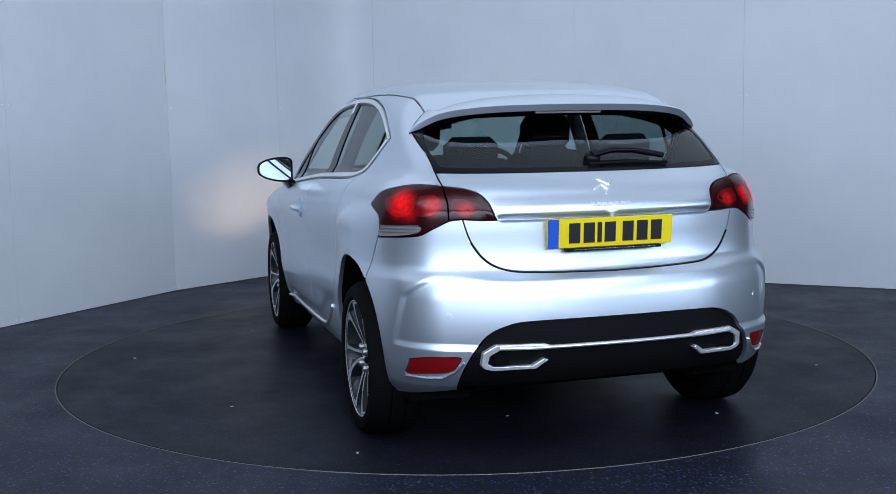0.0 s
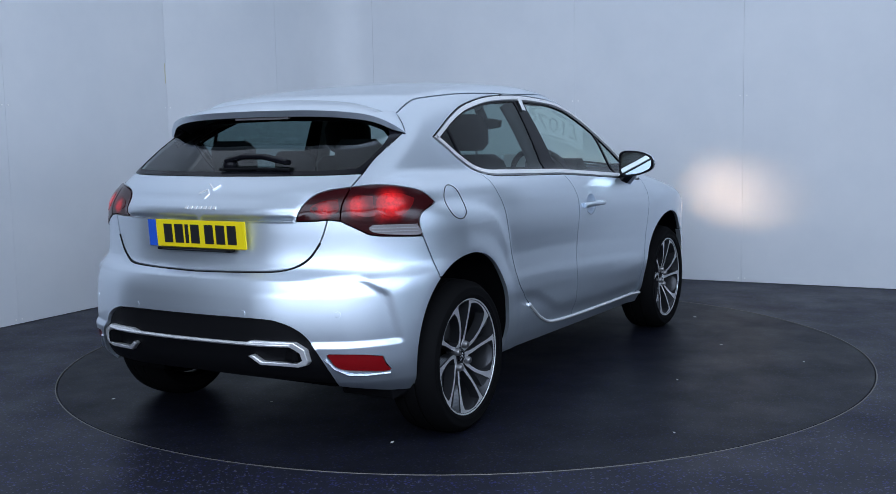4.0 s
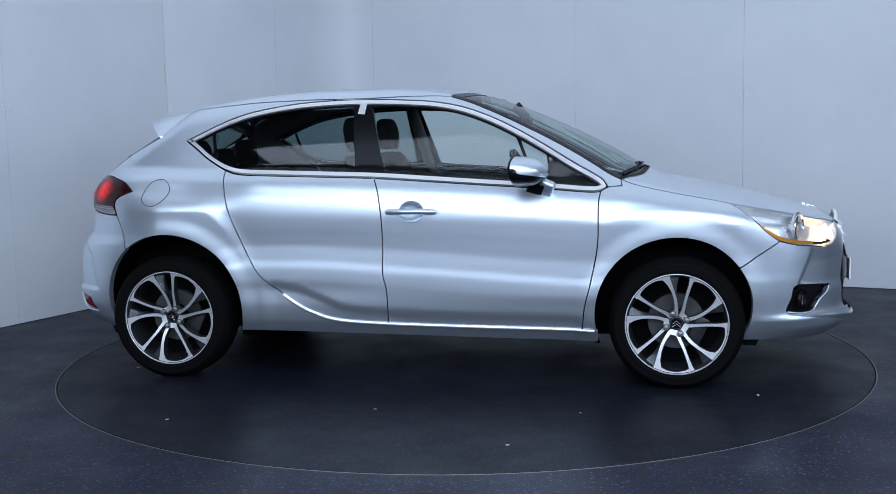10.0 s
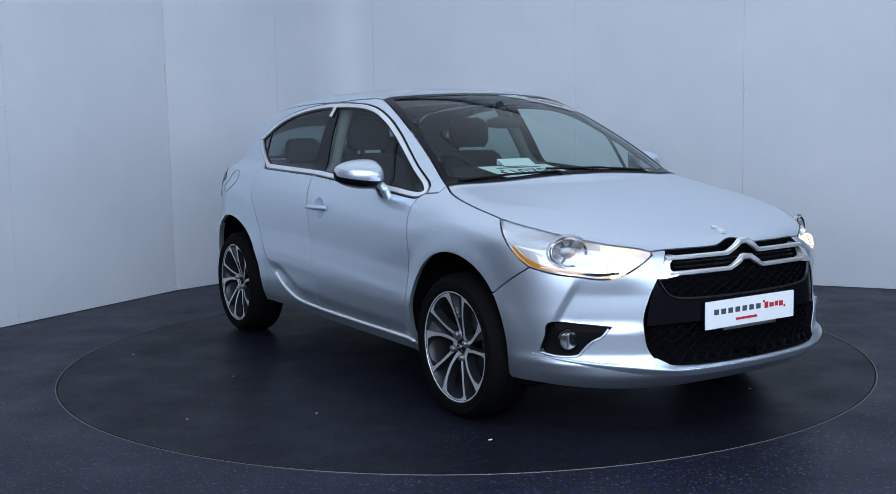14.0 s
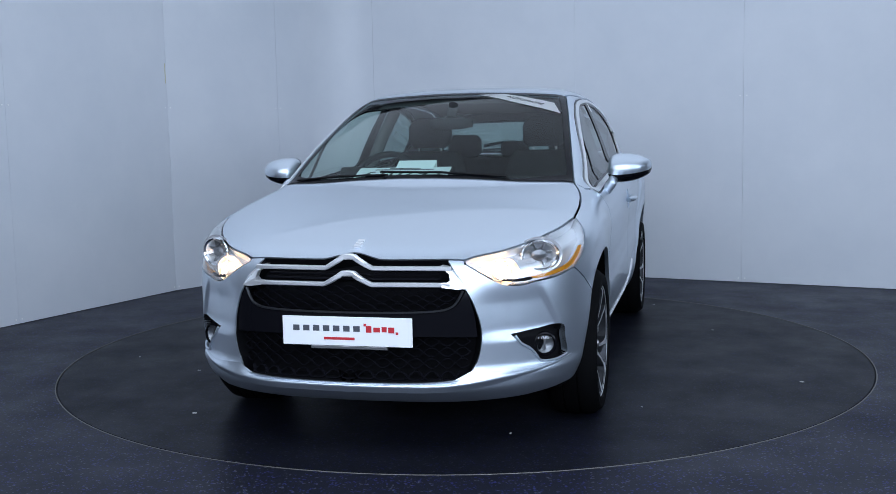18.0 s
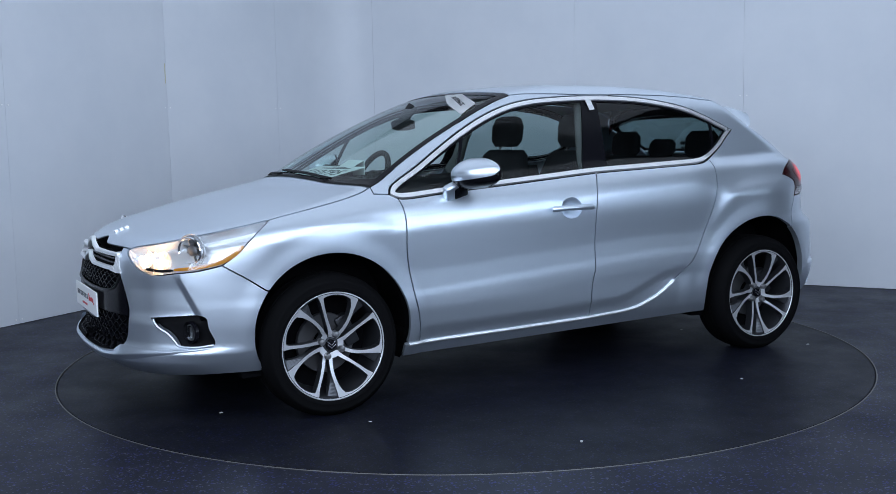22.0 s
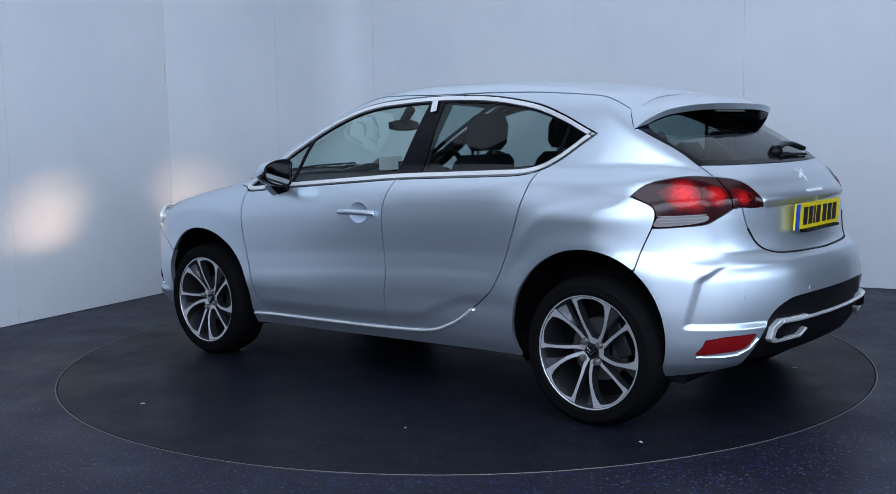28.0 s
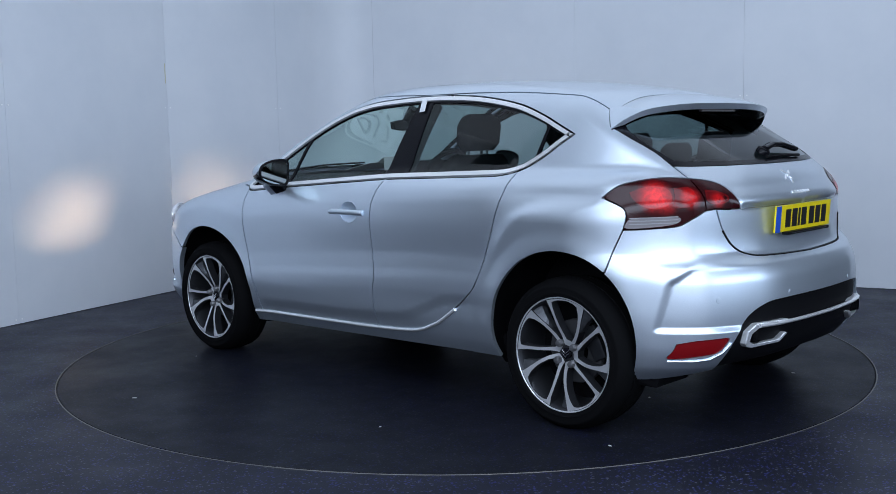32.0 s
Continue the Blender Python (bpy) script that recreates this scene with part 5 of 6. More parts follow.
path = [on_skin(-1.75, y, z, 0.008)[0] for y, z in ((0.02, 1.120), (-0.1, 1.122), (-0.2, 1.122), (-0.32, 1.118))]
bm = bmesh.new()
tube(bm, path, 0.007, 6)
part("blade", bm, BLACK, wiper)

# bumper: sensors, chrome bar, twin outlets
for a in (0.66, 0.255, -0.255, -0.66):
    p, n = on_skin(-1.93, a, 0.58, 0.0)
    bm = bmesh.new()
    lathe(bm, [(0.0125, -0.001), (0.0115, 0.0012), (0.0005, 0.0016)], 18, seat_on(p, n))
    s_ = part("parking_sensor", bm, PAINT, rear_bumper, smooth=60)
for s in (1, -1):
    bm = bmesh.new()
    shape = [(0.549, 0.398), (0.537, 0.447), (0.485, 0.474), (0.30, 0.476), (0.27, 0.466), (0.30, 0.456), (0.472, 0.455), (0.512, 0.434), (0.522, 0.404), (0.498, 0.391), (0.344, 0.394), (0.302, 0.420), (0.286, 0.413), (0.333, 0.380), (0.503, 0.375), (0.537, 0.384)]
    q = on_wall(wall_uv([(-1.97, a, z) for a, z in shape]))
    lo = [bm.verts.new((v[0] - 0.012, v[1] * s, v[2])) for v in q]
    hi = [bm.verts.new((v[0] + 0.03, v[1] * s, v[2])) for v in q]
    bm.faces.new(lo)
    for i in range(len(q)):
        bm.faces.new((lo[i], hi[i], hi[(i + 1) % len(q)], lo[(i + 1) % len(q)]))
    bmesh.ops.recalc_face_normals(bm, faces=bm.faces)
    bmesh.ops.bevel(bm, geom=[e for e in bm.edges if len(e.link_faces) == 2 and all(v in lo for v in e.verts)], offset=0.003, segments=2, affect="EDGES")
    part("exhaust_surround", bm, SATIN, diffuser, "chrome outlet surround", smooth=40)
    bm = bmesh.new()
    box(bm, -0.004, 0.004, -0.085, 0.085, -0.026, 0.026, 0.012, Matrix.Translation((-1.975, s * 0.42, 0.422)) @ pose(0, 0, 0, 0, 0, 12 * s))
    part("outlet", bm, DARK, diffuser)
bm = bmesh.new()
q = on_wall(wline([(-1.97, 0.47, 0.463), (-2.0, 0.3, 0.463), (-2.02, 0.0, 0.464)], 0.03))
pts = [Vector(v) + Vector((-0.008, 0, 0)) for v in q] + [Vector((v[0] - 0.008, -v[1], v[2])) for v in q[::-1] if v[1] > 1e-3]
tube(bm, pts, 0.011, 8, 0.7)
part("chrome_bar", bm, SATIN, diffuser, "chrome bar across the bumper", smooth=60)

# black rod that paints in the shade of the shut line under the tailgate
bm = bmesh.new()
q = on_wall(wline(GATE_LOW[:5], 0.03))
tube(bm, [Vector((v[0] - 0.0005, v[1], v[2] - 0.004)) for v in q[::-1]] + [Vector((v[0] - 0.0005, -v[1], v[2] - 0.004)) for v in q[1:]], 0.0045, 8)
part("shut_line_shade", bm, BLACK, tailgate, "black rod standing in for shade in the tailgate gap", smooth=60)

# chrome lips under the reflectors
for s in (1, -1):
    bm = bmesh.new()
    pts = [on_skin(*q, 0.003)[0] for q in ((-1.762, s * 0.782, 0.338), (-1.84, s * 0.72, 0.338), (-1.881, s * 0.667, 0.344), (-1.917, s * 0.629, 0.370), (-1.940, s * 0.600, 0.408))]
    tube(bm, pts, 0.005, 6)
    part("reflector_lip", bm, PAINT, rear_bumper, smooth=60)

# front wipers on the cowl
for y0, y1 in ((0.42, -0.20), (-0.16, -0.66)):
    wiper = new("front_wiper")
    wiper["label"] = "black windscreen wiper"
    wiper.parent = car
    wiper.location = -PIVOT
    q = on_top([(1.173 - 0.2 * y * y - d, abs(y)) for y, d in ((y0, 0.0), (y0, 0.012), ((y0 + y1) / 2, 0.022), (y1, 0.036))])
    ys = (y0, y0, (y0 + y1) / 2, y1)
    pts = [Vector((v[0], y, v[2] + l)) for v, y, l in zip(q, ys, (0.002, 0.005, 0.007, 0.006))]
    bm = bmesh.new()
    tube(bm, pts, 0.007, 8, 0.6)
    part("arm", bm, BLACK, wiper, smooth=60)
    bm = bmesh.new()
    tube(bm, [v + Vector((-0.018, 0, 0.0)) for v in pts[1:]], 0.006, 6)
    part("blade", bm, BLACK, wiper)
    bm = bmesh.new()
    lathe(bm, [(0.014, -0.02), (0.012, 0.002), (0.0005, 0.004)], 16, Matrix.Translation(pts[0]))
    part("pivot_cap", bm, BLACK, wiper, smooth=50)
bm = bmesh.new()
q = on_top(np.vstack([COWL_XY + [0.012, 0], COWL_XY[::-1] - [0.014, 0]]))
k = len(COWL_XY)
for s in (1, -1):
    vs = [bm.verts.new((v[0], s * v[1], v[2] + (0.004 if i < k else -0.001))) for i, v in enumerate(q)]
    for i in range(k - 1):
        bm.faces.new((vs[i], vs[i + 1], vs[2 * k - 2 - i], vs[2 * k - 1 - i]))
bmesh.ops.recalc_face_normals(bm, faces=bm.faces)
hang(part("cowl", bm, BLACK, car, "black scuttle below the windscreen"))

# dark border round the windscreen
border = loop(SCREEN_TOP_XY[::-1], SCREEN_EDGE_XY, COWL_XY[::-1], side([(1.175, 0.0), (1.152, 0.0)]), through_points([(1.152, 0.0), (1.142, 0.25), (1.108, 0.48), (0.99, 0.682)]), through_points([(0.99, 0.682), (0.7, 0.628), (0.4, 0.575), (0.225, 0.535)]), through_points([(0.225, 0.535), (0.262, 0.3), (0.27, 0.0)]))
centre_panel("screen_border", border, on_top, GLOSS_BLACK, label="black printed edge of the windscreen", h=0.03, gap=0.001, lift=-0.0015, depth=0.002)
border = loop(gate_edge[np.argmin(np.abs(gate_edge[:, 1] - 1.107)):], glass_top, wline([(-1.44, 0.0, 1.325), (-1.44, 0.4, 1.315), (-1.44, 0.58, 1.285), (-1.47, 0.615, 1.255)]), wline([(-1.47, 0.615, 1.255), (-1.55, 0.612, 1.20), (-1.69, 0.608, 1.128)]), wline([(-1.69, 0.608, 1.128), (-1.75, 0.5, 1.122), (-1.78, 0.25, 1.120), (-1.79, 0.0, 1.119)]), glass_low[::-1])
centre_panel("rear_window_border", border, on_wall, GLOSS_BLACK, label="black printed edge of the rear window", h=0.03, gap=0.001, lift=-0.001, depth=0.002)


# ---------- wheels
def polar(r, deg):
    t = np.radians(deg)
    return np.stack([r * np.cos(t), r * np.sin(t)], -1)


SLIM = spline([0.040, 0.060, 0.083, 0.11, 0.15, 0.20, 0.242], [7, 11, 15, 18.5, 20.5, 21.2, 21.5])
SLIM_W = spline([0.040, 0.083, 0.15, 0.20, 0.225, 0.242], [0.011, 0.0078, 0.0066, 0.0074, 0.0110, 0.014])
FLARE = spline([0.040, 0.060, 0.083, 0.11, 0.15, 0.19, 0.215, 0.242], [-28, -32, -32, -30.5, -27.0, -23.4, -22.2, -21.5])
FLARE_W = spline([0.040, 0.083, 0.15, 0.185, 0.205, 0.22, 0.242], [0.010, 0.0080, 0.0076, 0.0095, 0.0150, 0.024, 0.030])


def petal(part_of, mid_deg):
    """Two arms that bow apart from the hub and close along the rim: one slim, one flared, machined face over dark flanks."""
    r = np.linspace(0.040, 0.2415, 22)
    inner_r = np.linspace(0.062, 0.2240, 18)
    d = lambda w, q: np.degrees(w / q)
    rim = np.linspace(0, 1, 10)[1:-1]
    top0, top1 = SLIM(0.2415) + d(SLIM_W(0.2415), 0.2415), FLARE(0.2415) - d(FLARE_W(0.19), 0.2415)
    outer = np.vstack([polar(r, SLIM(r) + d(SLIM_W(r), r)), polar(np.full(8, 0.2415), top0 + (top1 - top0) * rim),
                       polar(r[::-1], FLARE(r[::-1]) - d(np.minimum(FLARE_W(r[::-1]), 0.0105), r[::-1]))])
    e0, e1 = SLIM(0.2240) - d(SLIM_W(0.2240), 0.2240), FLARE(0.2240) + d(FLARE_W(0.2240), 0.2240)
    hole = np.vstack([polar(inner_r, SLIM(inner_r) - d(SLIM_W(inner_r), inner_r)), polar(0.2240 + 0.009 * np.sin(np.pi * rim) ** 0.7, e0 + (e1 - e0) * rim),
                      polar(inner_r[::-1], FLARE(inner_r[::-1]) + d(FLARE_W(inner_r[::-1]), inner_r[::-1]))])
    c, q = math.cos(radians(mid_deg)), math.sin(radians(mid_deg))
    turned = np.array([[c, q], [-q, c]])
    outer, hole = outer @ turned, hole @ turned
    high = spline([0.03, 0.06, 0.12, 0.18, 0.2415], [0.060, 0.067, 0.082, 0.093, 0.101])
    verts, faces, mats = [], [], []
    v, f = fill(outer, 0.03, holes=[hole])
    z = high(np.hypot(v[:, 0], v[:, 1]))
    verts += [(p[0], p[1], h) for p, h in zip(v, z)]
    for t in f:
        e = v[t[1]] - v[t[0]], v[t[2]] - v[t[0]]
        faces.append(tuple(t) if e[0][0] * e[1][1] - e[0][1] * e[1][0] > 0 else tuple(t[::-1]))
        mats.append(0)
    for lp in (outer, hole):
        n, k = len(lp), len(verts)
        hs = high(np.hypot(lp[:, 0], lp[:, 1]))
        for p, h in zip(lp, hs):
            verts.append((p[0], p[1], h))
        for p, h in zip(lp, hs):
            verts.append((p[0], p[1], h - 0.045))
        for i in range(n):
            j = (i + 1) % n
            faces.append((k + i, k + j, k + n + j, k + n + i))
            mats.append(1)
    arm = link_mesh("spoke", verts, faces, (ALLOY, ALLOY_DARK), part_of, smooth=False)
    arm.data.polygons.foreach_set("material_index", mats)
    # sunk grey wedge outside the flared arm
    rr = np.linspace(0.125, 0.238, 8)
    near = polar(rr, FLARE(rr) - d(np.minimum(FLARE_W(rr), 0.012), rr)) @ turned
    far = polar(rr, FLARE(rr) - d(np.minimum(FLARE_W(rr), 0.012), rr) - np.linspace(0.5, 11.5, 8)) @ turned
    verts, faces = [], []
    for p, q, h in zip(near, far, high(rr)):
        verts += [(p[0], p[1], h - 0.006), (q[0], q[1], h - 0.020), (q[0], q[1], h - 0.05)]
    for i in range(7):
        faces += [(3 * i, 3 * i + 1, 3 * i + 4, 3 * i + 3), (3 * i + 1, 3 * i + 2, 3 * i + 5, 3 * i + 4)]
    link_mesh("spoke_wedge", verts, faces, ALLOY_GREY, part_of, smooth=False)


def wheel(s, x, turn, bolts):
    hub = new("wheel")
    hub["label"] = "alloy wheel with five twin-arm petals"
    hub.parent = car
    hub.location = Vector((x, s * 0.772, 0.319)) - PIVOT
    hub.rotation_euler = (radians(-90 * s), 0, 0)
    R = 0.325
    bm = bmesh.new()
    lathe(bm, [(0.236, -0.095), (0.25, -0.108), (0.285, -0.113), (R - 0.022, -0.102), (R - 0.006, -0.084), (R, -0.05), (R, -0.036), (R - 0.007, -0.034), (R - 0.007, -0.029), (R, -0.027), (R + 0.001, 0.0),
               (R, 0.027), (R - 0.007, 0.029), (R - 0.007, 0.034), (R, 0.036), (R, 0.05), (R - 0.006, 0.084), (R - 0.022, 0.102), (0.297, 0.111), (0.293, 0.1135), (0.285, 0.1135), (0.268, 0.111), (0.264, 0.113), (0.25, 0.110), (0.243, 0.100), (0.236, 0.095)], 80)
    part("tyre", bm, RUBBER, hub, smooth=35)
    bm = bmesh.new()
    lathe(bm, [(0.243, 0.094), (0.2495, 0.101), (0.2485, 0.105), (0.243, 0.1055), (0.2405, 0.103)], 80)
    part("rim_lip", bm, ALLOY, hub, smooth=50)
    bm = bmesh.new()
    lathe(bm, [(0.2405, 0.103), (0.232, 0.094), (0.226, 0.06), (0.218, 0.0), (0.216, -0.09)], 80)
    part("rim", bm, ALLOY_DARK, hub, smooth=40)
    for i in range(5):
        petal(hub, turn + 72 * i)
    bm = bmesh.new()
    lathe(bm, [(0.056, 0.03), (0.054, 0.052), (0.048, 0.060), (0.026, 0.063), (0.024, 0.058)], 40)
    part("hub_face", bm, ALLOY_DARK, hub, smooth=40)
    bm = bmesh.new()
    lathe(bm, [(0.024, 0.056), (0.0235, 0.070), (0.021, 0.073), (0.0005, 0.074)], 32)
    cap = part("centre_cap", bm, GLOSS_BLACK, hub, "black centre cap", smooth=40)
    for dy in (-0.009, 0.004):
        bm = bmesh.new()
        tube(bm, [(-0.019, dy - 0.008, 0.0745), (0, dy + 0.009, 0.0755), (0.019, dy - 0.008, 0.0745)], 0.0036, 6)
        part("chevron", bm, CHROME, hub, smooth=60)
    for i in range(4):
        a = math.radians(bolts + 90 * i)
        bm = bmesh.new()
        lathe(bm, [(0.016, 0.055), (0.016, 0.080), (0.012, 0.088), (0.0005, 0.090)], 14, Matrix.Translation((0.052 * math.cos(a), 0.052 * math.sin(a), 0)))
        part("wheel_nut", bm, STEEL, hub, smooth=40)
    bm = bmesh.new()
    lathe(bm, [(0.06, -0.005), (0.135, 0.0), (0.138, -0.004), (0.138, -0.022), (0.06, -0.024)], 48)
    part("brake_disc", bm, BRAKE, hub, smooth=40)
    bm = bmesh.new()
    a = math.radians(205 if s > 0 else -25)
    box(bm, -0.035, 0.035, -0.075, 0.075, -0.04, 0.016, 0.012, pose(0.115 * math.cos(a), 0.115 * math.sin(a), 0, 0, 0, math.degrees(a)))
    part("brake_caliper", bm, ALLOY_DARK, hub, smooth=40)
    bm = bmesh.new()
    lathe(bm, [(0.0005, -0.06), (0.215, -0.06)], 40)
    part("backing", bm, DARK, hub)
    return hub


for x in (1.306, -1.306):
    for s in (1, -1):
        wheel(s, x, *{(1, 1): (-98.0, 67), (1, -1): (-95.0, 37), (-1, 1): (50.5, 20), (-1, -1): (61.0, 60)}[(s, 1 if x > 0 else -1)])


# ---------- cabin
def hull(bm, rings):
    """Skin over rings of equal count, closed at both ends."""
    vs = [[bm.verts.new(p) for p in r] for r in rings]
    for a, b in zip(vs, vs[1:]):
        n = len(a)
        for i in range(n):
            bm.faces.new((a[i], a[(i + 1) % n], b[(i + 1) % n], b[i]))
    bm.faces.new(vs[0][::-1])
    bm.faces.new(vs[-1])
    bmesh.ops.recalc_face_normals(bm, faces=bm.faces)


def slab(w, d, n=16, power=0.5):
    """A rounded oblong ring, w across y and d along x."""
    out = []
    for i in range(n):
        t = 2 * math.pi * i / n
        c, q = math.cos(t), math.sin(t)
        out.append((d / 2 * math.copysign(abs(c) ** power, c), w / 2 * math.copysign(abs(q) ** power, q)))
    return out


def stack(levels):
    """Rings from (x, y, z, width, depth)."""
    return [[(x + px, y + py, z) for px, py in slab(w, d)] for x, y, z, w, d in levels]


cabin = new("cabin")
cabin["label"] = "dark cabin seen through the glass"
cabin.parent = car
cabin.location = -PIVOT


def front_seat(y):
    bm = bmesh.new()
    hull(bm, stack([(-0.02, y, 0.36, 0.46, 0.50), (-0.02, y, 0.52, 0.52, 0.54), (-0.02, y, 0.56, 0.46, 0.48)]))
    part("seat_cushion", bm, FABRIC, cabin, smooth=50)
    bm = bmesh.new()
    hull(bm, stack([(-0.25, y, 0.50, 0.46, 0.16), (-0.29, y, 0.75, 0.52, 0.17), (-0.34, y, 0.98, 0.50, 0.15), (-0.375, y, 1.11, 0.42, 0.12), (-0.385, y, 1.145, 0.34, 0.08)]))
    part("seat_back", bm, FABRIC, cabin, smooth=50)
    bm = bmesh.new()
    hull(bm, stack([(-0.385, y, 1.165, 0.20, 0.07), (-0.39, y, 1.20, 0.265, 0.10), (-0.40, y, 1.29, 0.275, 0.10), (-0.405, y, 1.335, 0.22, 0.08), (-0.405, y, 1.35, 0.14, 0.05)]))
    part("headrest", bm, FABRIC, cabin, smooth=50)
    for dy in (-0.07, 0.07):
        bm = bmesh.new()
        tube(bm, [(-0.38, y + dy, 1.10), (-0.39, y + dy, 1.20)], 0.007, 8)
        part("headrest_post", bm, STEEL, cabin, smooth=60)


for y in (0.36, -0.36):
    front_seat(y)
bm = bmesh.new()
hull(bm, stack([(-0.98, 0, 0.45, 0.97, 0.5), (-0.98, 0, 0.58, 0.97, 0.5), (-0.98, 0, 0.61, 0.94, 0.42)]))
part("rear_cushion", bm, FABRIC, cabin, smooth=50)
bm = bmesh.new()
hull(bm, stack([(-1.18, 0, 0.55, 0.97, 0.18), (-1.22, 0, 0.74, 0.97, 0.17), (-1.25, 0, 0.86, 1.26, 0.16), (-1.30, 0, 1.06, 1.2, 0.12), (-1.31, 0, 1.085, 1.1, 0.07)]))
part("rear_backrest", bm, FABRIC, cabin, smooth=50)
for y, w, h in ((0.36, 0.24, 0.13), (-0.36, 0.24, 0.13), (0.0, 0.20, 0.08)):
    bm = bmesh.new()
    hull(bm, stack([(-1.31, y, 1.085, w * 0.8, 0.06), (-1.315, y, 1.11, w, 0.09), (-1.325, y, 1.10 + h * 0.8, w, 0.08), (-1.33, y, 1.11 + h, w * 0.7, 0.05)]))
    part("rear_headrest", bm, FABRIC, cabin, smooth=50)
bm = bmesh.new()
hull(bm, [[(x, y, z) for x, z in ((1.13, 0.975), (1.0, 1.0), (0.82, 1.035), (0.70, 1.01), (0.64, 0.93), (0.64, 0.75), (0.68, 0.55), (0.84, 0.55), (0.90, 0.76), (1.08, 0.86))] for y in (-0.70, -0.5, -0.2, 0.2, 0.5, 0.70)])
part("dashboard", bm, TRIM, cabin, smooth=35)
bm = bmesh.new()
hull(bm, [[(x, -0.36 + y, z) for x, z in ((0.84, 1.02), (0.76, 1.09), (0.69, 1.085), (0.66, 1.0))] for y in (-0.17, -0.1, 0.1, 0.17)])
part("instrument_hood", bm, TRIM, cabin, smooth=35)
bm = bmesh.new()
wm = pose(0.55, -0.36, 0.985, 0, 62, 0)
ringp = [wm @ Vector((0.185 * math.cos(2 * math.pi * i / 40), 0.185 * math.sin(2 * math.pi * i / 40), 0)) for i in range(41)]
tube(bm, ringp, 0.017, 8)
tube(bm, [wm @ Vector((0, -0.17, 0)), wm @ Vector((0, 0.17, 0))], 0.018, 8, 0.5)
tube(bm, [wm @ Vector((0, 0, 0)), wm @ Vector((0.17, 0, 0))], 0.018, 8, 0.5)
lathe(bm, [(0.085, -0.03), (0.07, 0.012), (0.0005, 0.018)], 24, wm)
part("steering_wheel", bm, TRIM, cabin, smooth=50)
for s in (1, -1):
    bm = bmesh.new()
    hull(bm, [[(x, s * y, z) for y, z in ((0.76, 0.37), (0.68, 0.4), (0.66, 0.75), (0.69, 0.93), (0.735, 0.985 - 0.045 * (x - 0.2)), (0.76, 0.95))] for x in (0.88, 0.4, -0.2, -0.86)])
    part("door_lining", bm, TRIM, cabin, smooth=40)
bm = bmesh.new()
box(bm, -0.86, 0.86, -0.72, 0.72, 0.30, 0.36)
box(bm, -1.80, -1.25, -0.49, 0.49, 0.55, 0.60)
part("carpet", bm, TRIM, cabin)
bm = bmesh.new()
box(bm, -1.62, -1.30, -0.56, 0.56, 1.015, 1.035, 0.01)
part("parcel_shelf", bm, TRIM, cabin)
for s in (1, -1):
    bm = bmesh.new()
    hull(bm, [[(x, s * y, z) for y, z in ((w, 0.83), (w - 0.03, 0.84), (w - 0.06, 0.98), (w - 0.06, 1.05), (w, 1.05))] for x, w in ((-1.12, 0.72), (-1.40, 0.68), (-1.62, 0.60), (-1.74, 0.52))])
    part("boot_lining", bm, TRIM, cabin, smooth=40)
lining = skin_mesh(loop(through_points([(0.27, 0.0), (0.25, 0.5)]), through_points([(0.25, 0.5), (-0.4, 0.53), (-1.25, 0.52)]), through_points([(-1.25, 0.52), (-1.28, 0.0)])), on_top, 0.06, gap=0, lift=-0.05, depth=0.0, centre=True)
link_mesh("headlining", *lining[:2], HEADLINING, cabin, "grey headlining", lining[2])
bm = bmesh.new()
hull(bm, stack([(0.50, 0.0, 1.275, 0.10, 0.03), (0.50, 0.0, 1.285, 0.235, 0.05), (0.505, 0.0, 1.325, 0.24, 0.05), (0.505, 0.0, 1.338, 0.12, 0.03)]))
tube(bm, [(0.50, 0, 1.33), (0.47, 0, 1.37), (0.44, 0, 1.405)], 0.028, 10)
part("rear_view_mirror", bm, TRIM, cabin, smooth=50)
for s in (1, -1):
    bm = bmesh.new()
    q = on_wall(side([(-0.20, 1.02), (-0.235, 1.2), (-0.285, 1.40)], 0.08))
    tube(bm, [Vector((v[0], s * (v[1] - 0.085), v[2])) for v in q], 0.035, 8)
    part("pillar_lining", bm, PALE_TRIM, cabin, smooth=60)

# ---------- cards in the car
card = new("price_card")
tagged(card, "white price card lying on the dashboard", "price card")
cm = Matrix.Translation(-PIVOT) @ pose(0.905, -0.155, 1.060, 0, 12, 7)
bm = bmesh.new()
box(bm, -0.118, 0.112, -0.235, 0.235, 0, 0.002, 0, cm)
part("sheet", bm, WHITE, card)
words("price", "£10795", 0.135, INK, cm @ pose(0.02, 0, 0.0024, 0, 0, 90), card)
for x, w in ((-0.07, 0.30), (-0.095, 0.16), (0.098, 0.22)):
    bm = bmesh.new()
    box(bm, x - 0.008, x + 0.008, -w / 2, w / 2, 0.0022, 0.0026, 0, cm)
    part("bar", bm, INK, card)
flap = tagged(new("folded_card"), "small folded white card on the dashboard", "card")
bm = bmesh.new()
fm = Matrix.Translation(-PIVOT) @ pose(0.775, -0.122, 1.040, 0, 0, 0)
box(bm, -0.05, 0.05, -0.10, 0.10, 0.0, 0.0015, 0, fm @ pose(0, 0, 0.055, 0, 28, 0))
box(bm, -0.001, 0.001, -0.10, 0.10, 0.0, 0.080, 0, fm @ pose(-0.045, 0, -0.001, 0, 0, 0))
part("sheet", bm, WHITE, flap)
sticker = tagged(new("screen_sticker"), "white sticker at the top of the windscreen", "sticker")


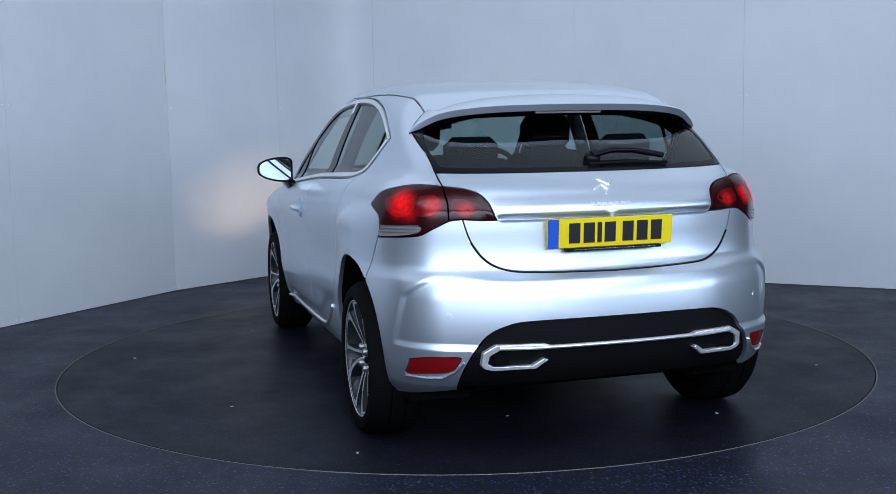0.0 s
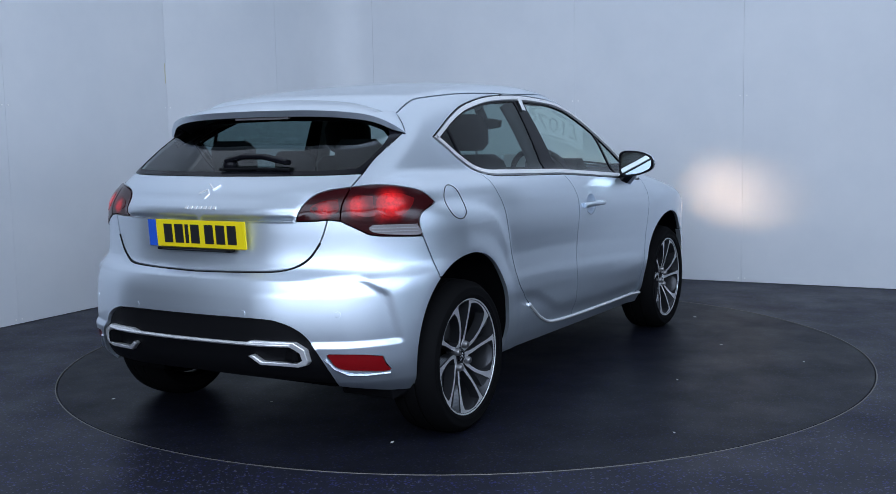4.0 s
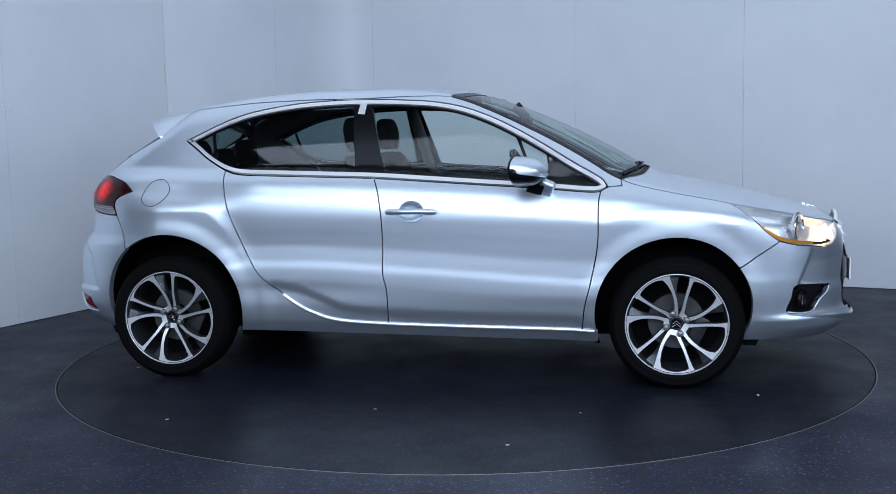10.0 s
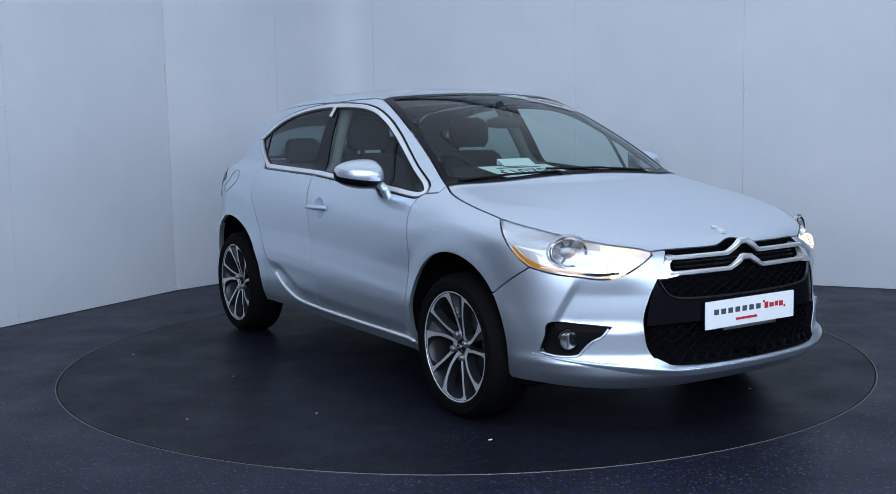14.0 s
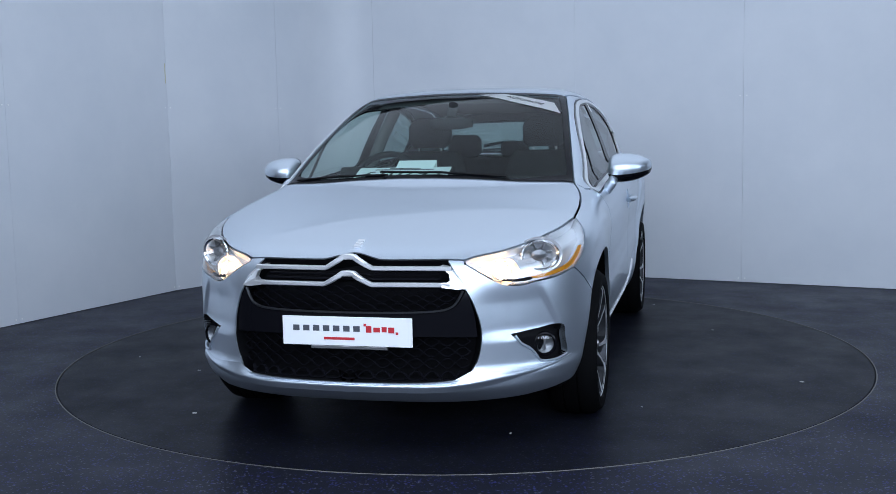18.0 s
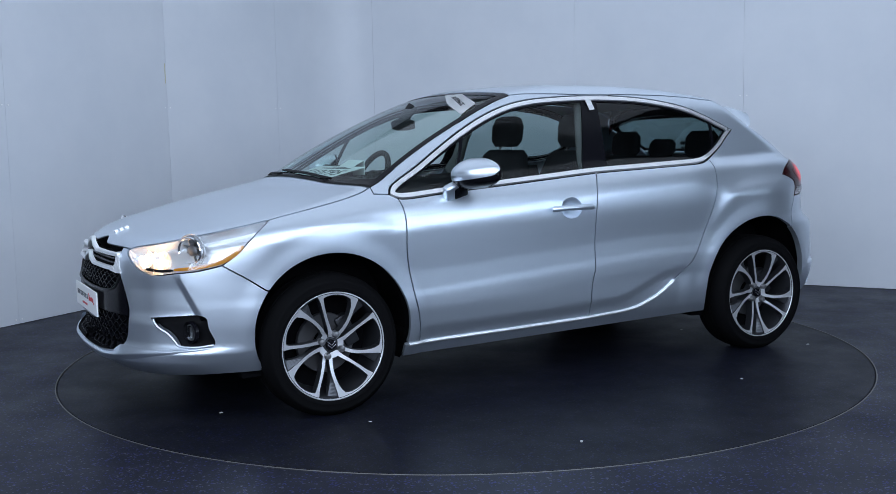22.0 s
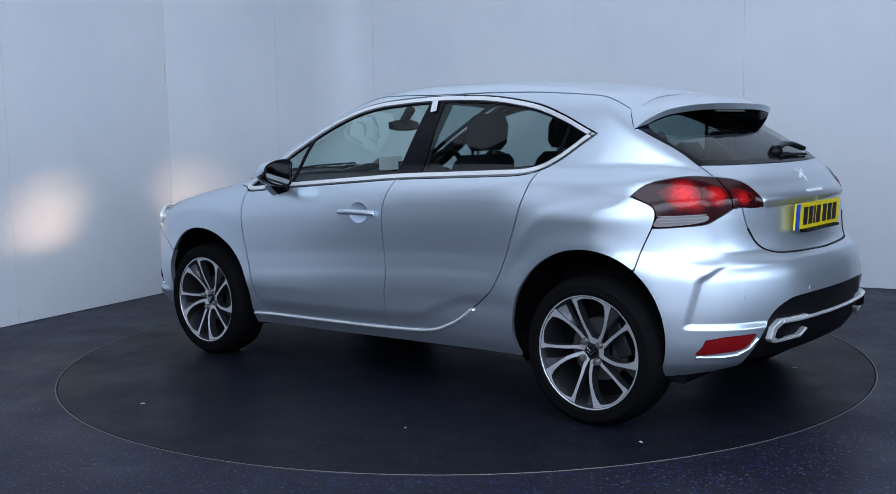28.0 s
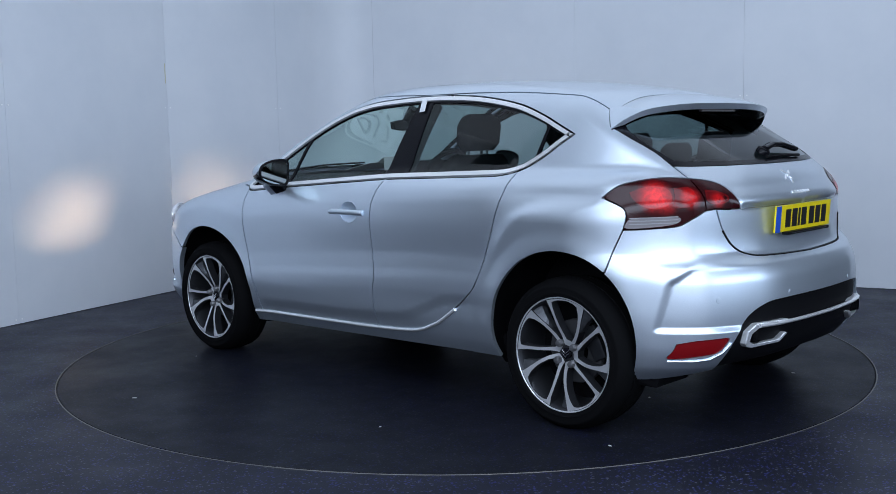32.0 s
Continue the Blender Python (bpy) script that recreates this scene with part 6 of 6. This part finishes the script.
def on_screen(y, z):
    """Where the screen reaches a height."""
    xs = np.linspace(0.20, 0.62, 85)
    zs = on_top(np.stack([xs, np.full(85, y)], -1))[:, 2]
    return float(np.interp(-z, -zs, xs)), y


up = through_points([on_screen(0.24, 1.462), on_screen(0.39, 1.436), on_screen(0.53, 1.404)], 0.05)
dn = through_points([on_screen(0.10, 1.460), on_screen(0.35, 1.406), on_screen(0.58, 1.346)], 0.05)
n = 10
f = np.linspace(0, 1, n)
A = np.stack([np.interp(f, np.linspace(0, 1, len(up)), up[:, k]) for k in (0, 1)], -1)
B = np.stack([np.interp(f, np.linspace(0, 1, len(dn)), dn[:, k]) for k in (0, 1)], -1)
pa, pb = on_top(A), on_top(B)
pa, pb = pa + slope(pa) * 0.0015, pb + slope(pb) * 0.0015
bm = bmesh.new()
va = [bm.verts.new(Vector(p) - PIVOT) for p in pa]
vb = [bm.verts.new(Vector(p) - PIVOT) for p in pb]
for i in range(n - 1):
    bm.faces.new((va[i], vb[i], vb[i + 1], va[i + 1]))
bmesh.ops.solidify(bm, geom=list(bm.faces), thickness=0.0008)
part("sheet", bm, WHITE, sticker)
c = (pa[6] + pb[6]) / 2
nn = slope(c[None])[0]
run = Vector((pa[8] + pb[8]) / 2 - (pa[3] + pb[3]) / 2).normalized()
up_v = Vector(nn).cross(run)
words("word", "AUTOMATIC", 0.038, INK, Matrix.Translation(-PIVOT) @ seat_on(Vector((pa[5] + pb[5]) / 2) + Vector(nn) * 0.0012, nn, up_v), sticker)

# ---------- specks of grit that ride on the table, screws of the boards
rng = random.Random(7)
for i, (r, a, size) in enumerate([(1.83, 200, 0.008), (1.94, 236, 0.006), (1.50, 300, 0.006), (1.72, 20, 0.007), (1.90, 75, 0.009), (1.62, 120, 0.006), (1.99, 150, 0.007), (1.35, 262, 0.006), (1.80, 330, 0.008), (1.55, 45, 0.005), (1.88, 285, 0.006), (1.45, 170, 0.006)]):
    bm = bmesh.new()
    bmesh.ops.create_icosphere(bm, subdivisions=1, radius=size, matrix=Matrix.LocRotScale((r * math.cos(radians(a)), r * math.sin(radians(a)), size * 0.25), Euler((0, 0, i)), (1.6, 0.8, 0.35)))
    for v in bm.verts:
        v.co.x += rng.uniform(-0.2, 0.2) * size
        v.co.z = max(v.co.z, 0.0)
    part("grit", bm, GRIT, turntable, "small pale crumb")


wall_l, wall_b = (bpy.data.objects[k] for k in ("wall_left", "wall_back"))
for wall, run in ((wall_l, LEFT), (wall_b, RIGHT)):
    for k in range(1, len(run) - 1):
        for z in (0.034, 1.505, 2.6):
            for a, b in ((run[k], run[k - 1]), (run[k], run[k + 1])):
                d = Vector((b[0] - a[0], b[1] - a[1], 0)).normalized()
                n = Vector((d.y, -d.x, 0))
                n = n if n.dot(Vector((-a[0], -a[1], 0))) > 0 else -n
                bm = bmesh.new()
                lathe(bm, [(0.006, 0.0), (0.0055, 0.0022), (0.0005, 0.003)], 10, seat_on(Vector((a[0], a[1], z)) + d * 0.026, n))
                part("screw", bm, WHITE, wall)
a, b = Vector((*LEFT[1 + 0], 0)), Vector((*LEFT[2], 0))
bm = bmesh.new()
d = (b - a).normalized()
box(bm, -0.004, 0.004, -0.08, 0.08, 0.0, 0.0015, 0, seat_on(b - d * 0.012 + Vector((0, 0, 1.78)), Vector((d.y, -d.x, 0))))
part("tape_mark", bm, TAPE, wall_l, "short yellowish strip of tape")


def motions():
    rows = [(float(t), pose(0, 0, 0, 0, 0, a)) for t, a in TURN]
    for ob in (turntable, car, card, flap, sticker):
        walk(ob, rows)


motions()
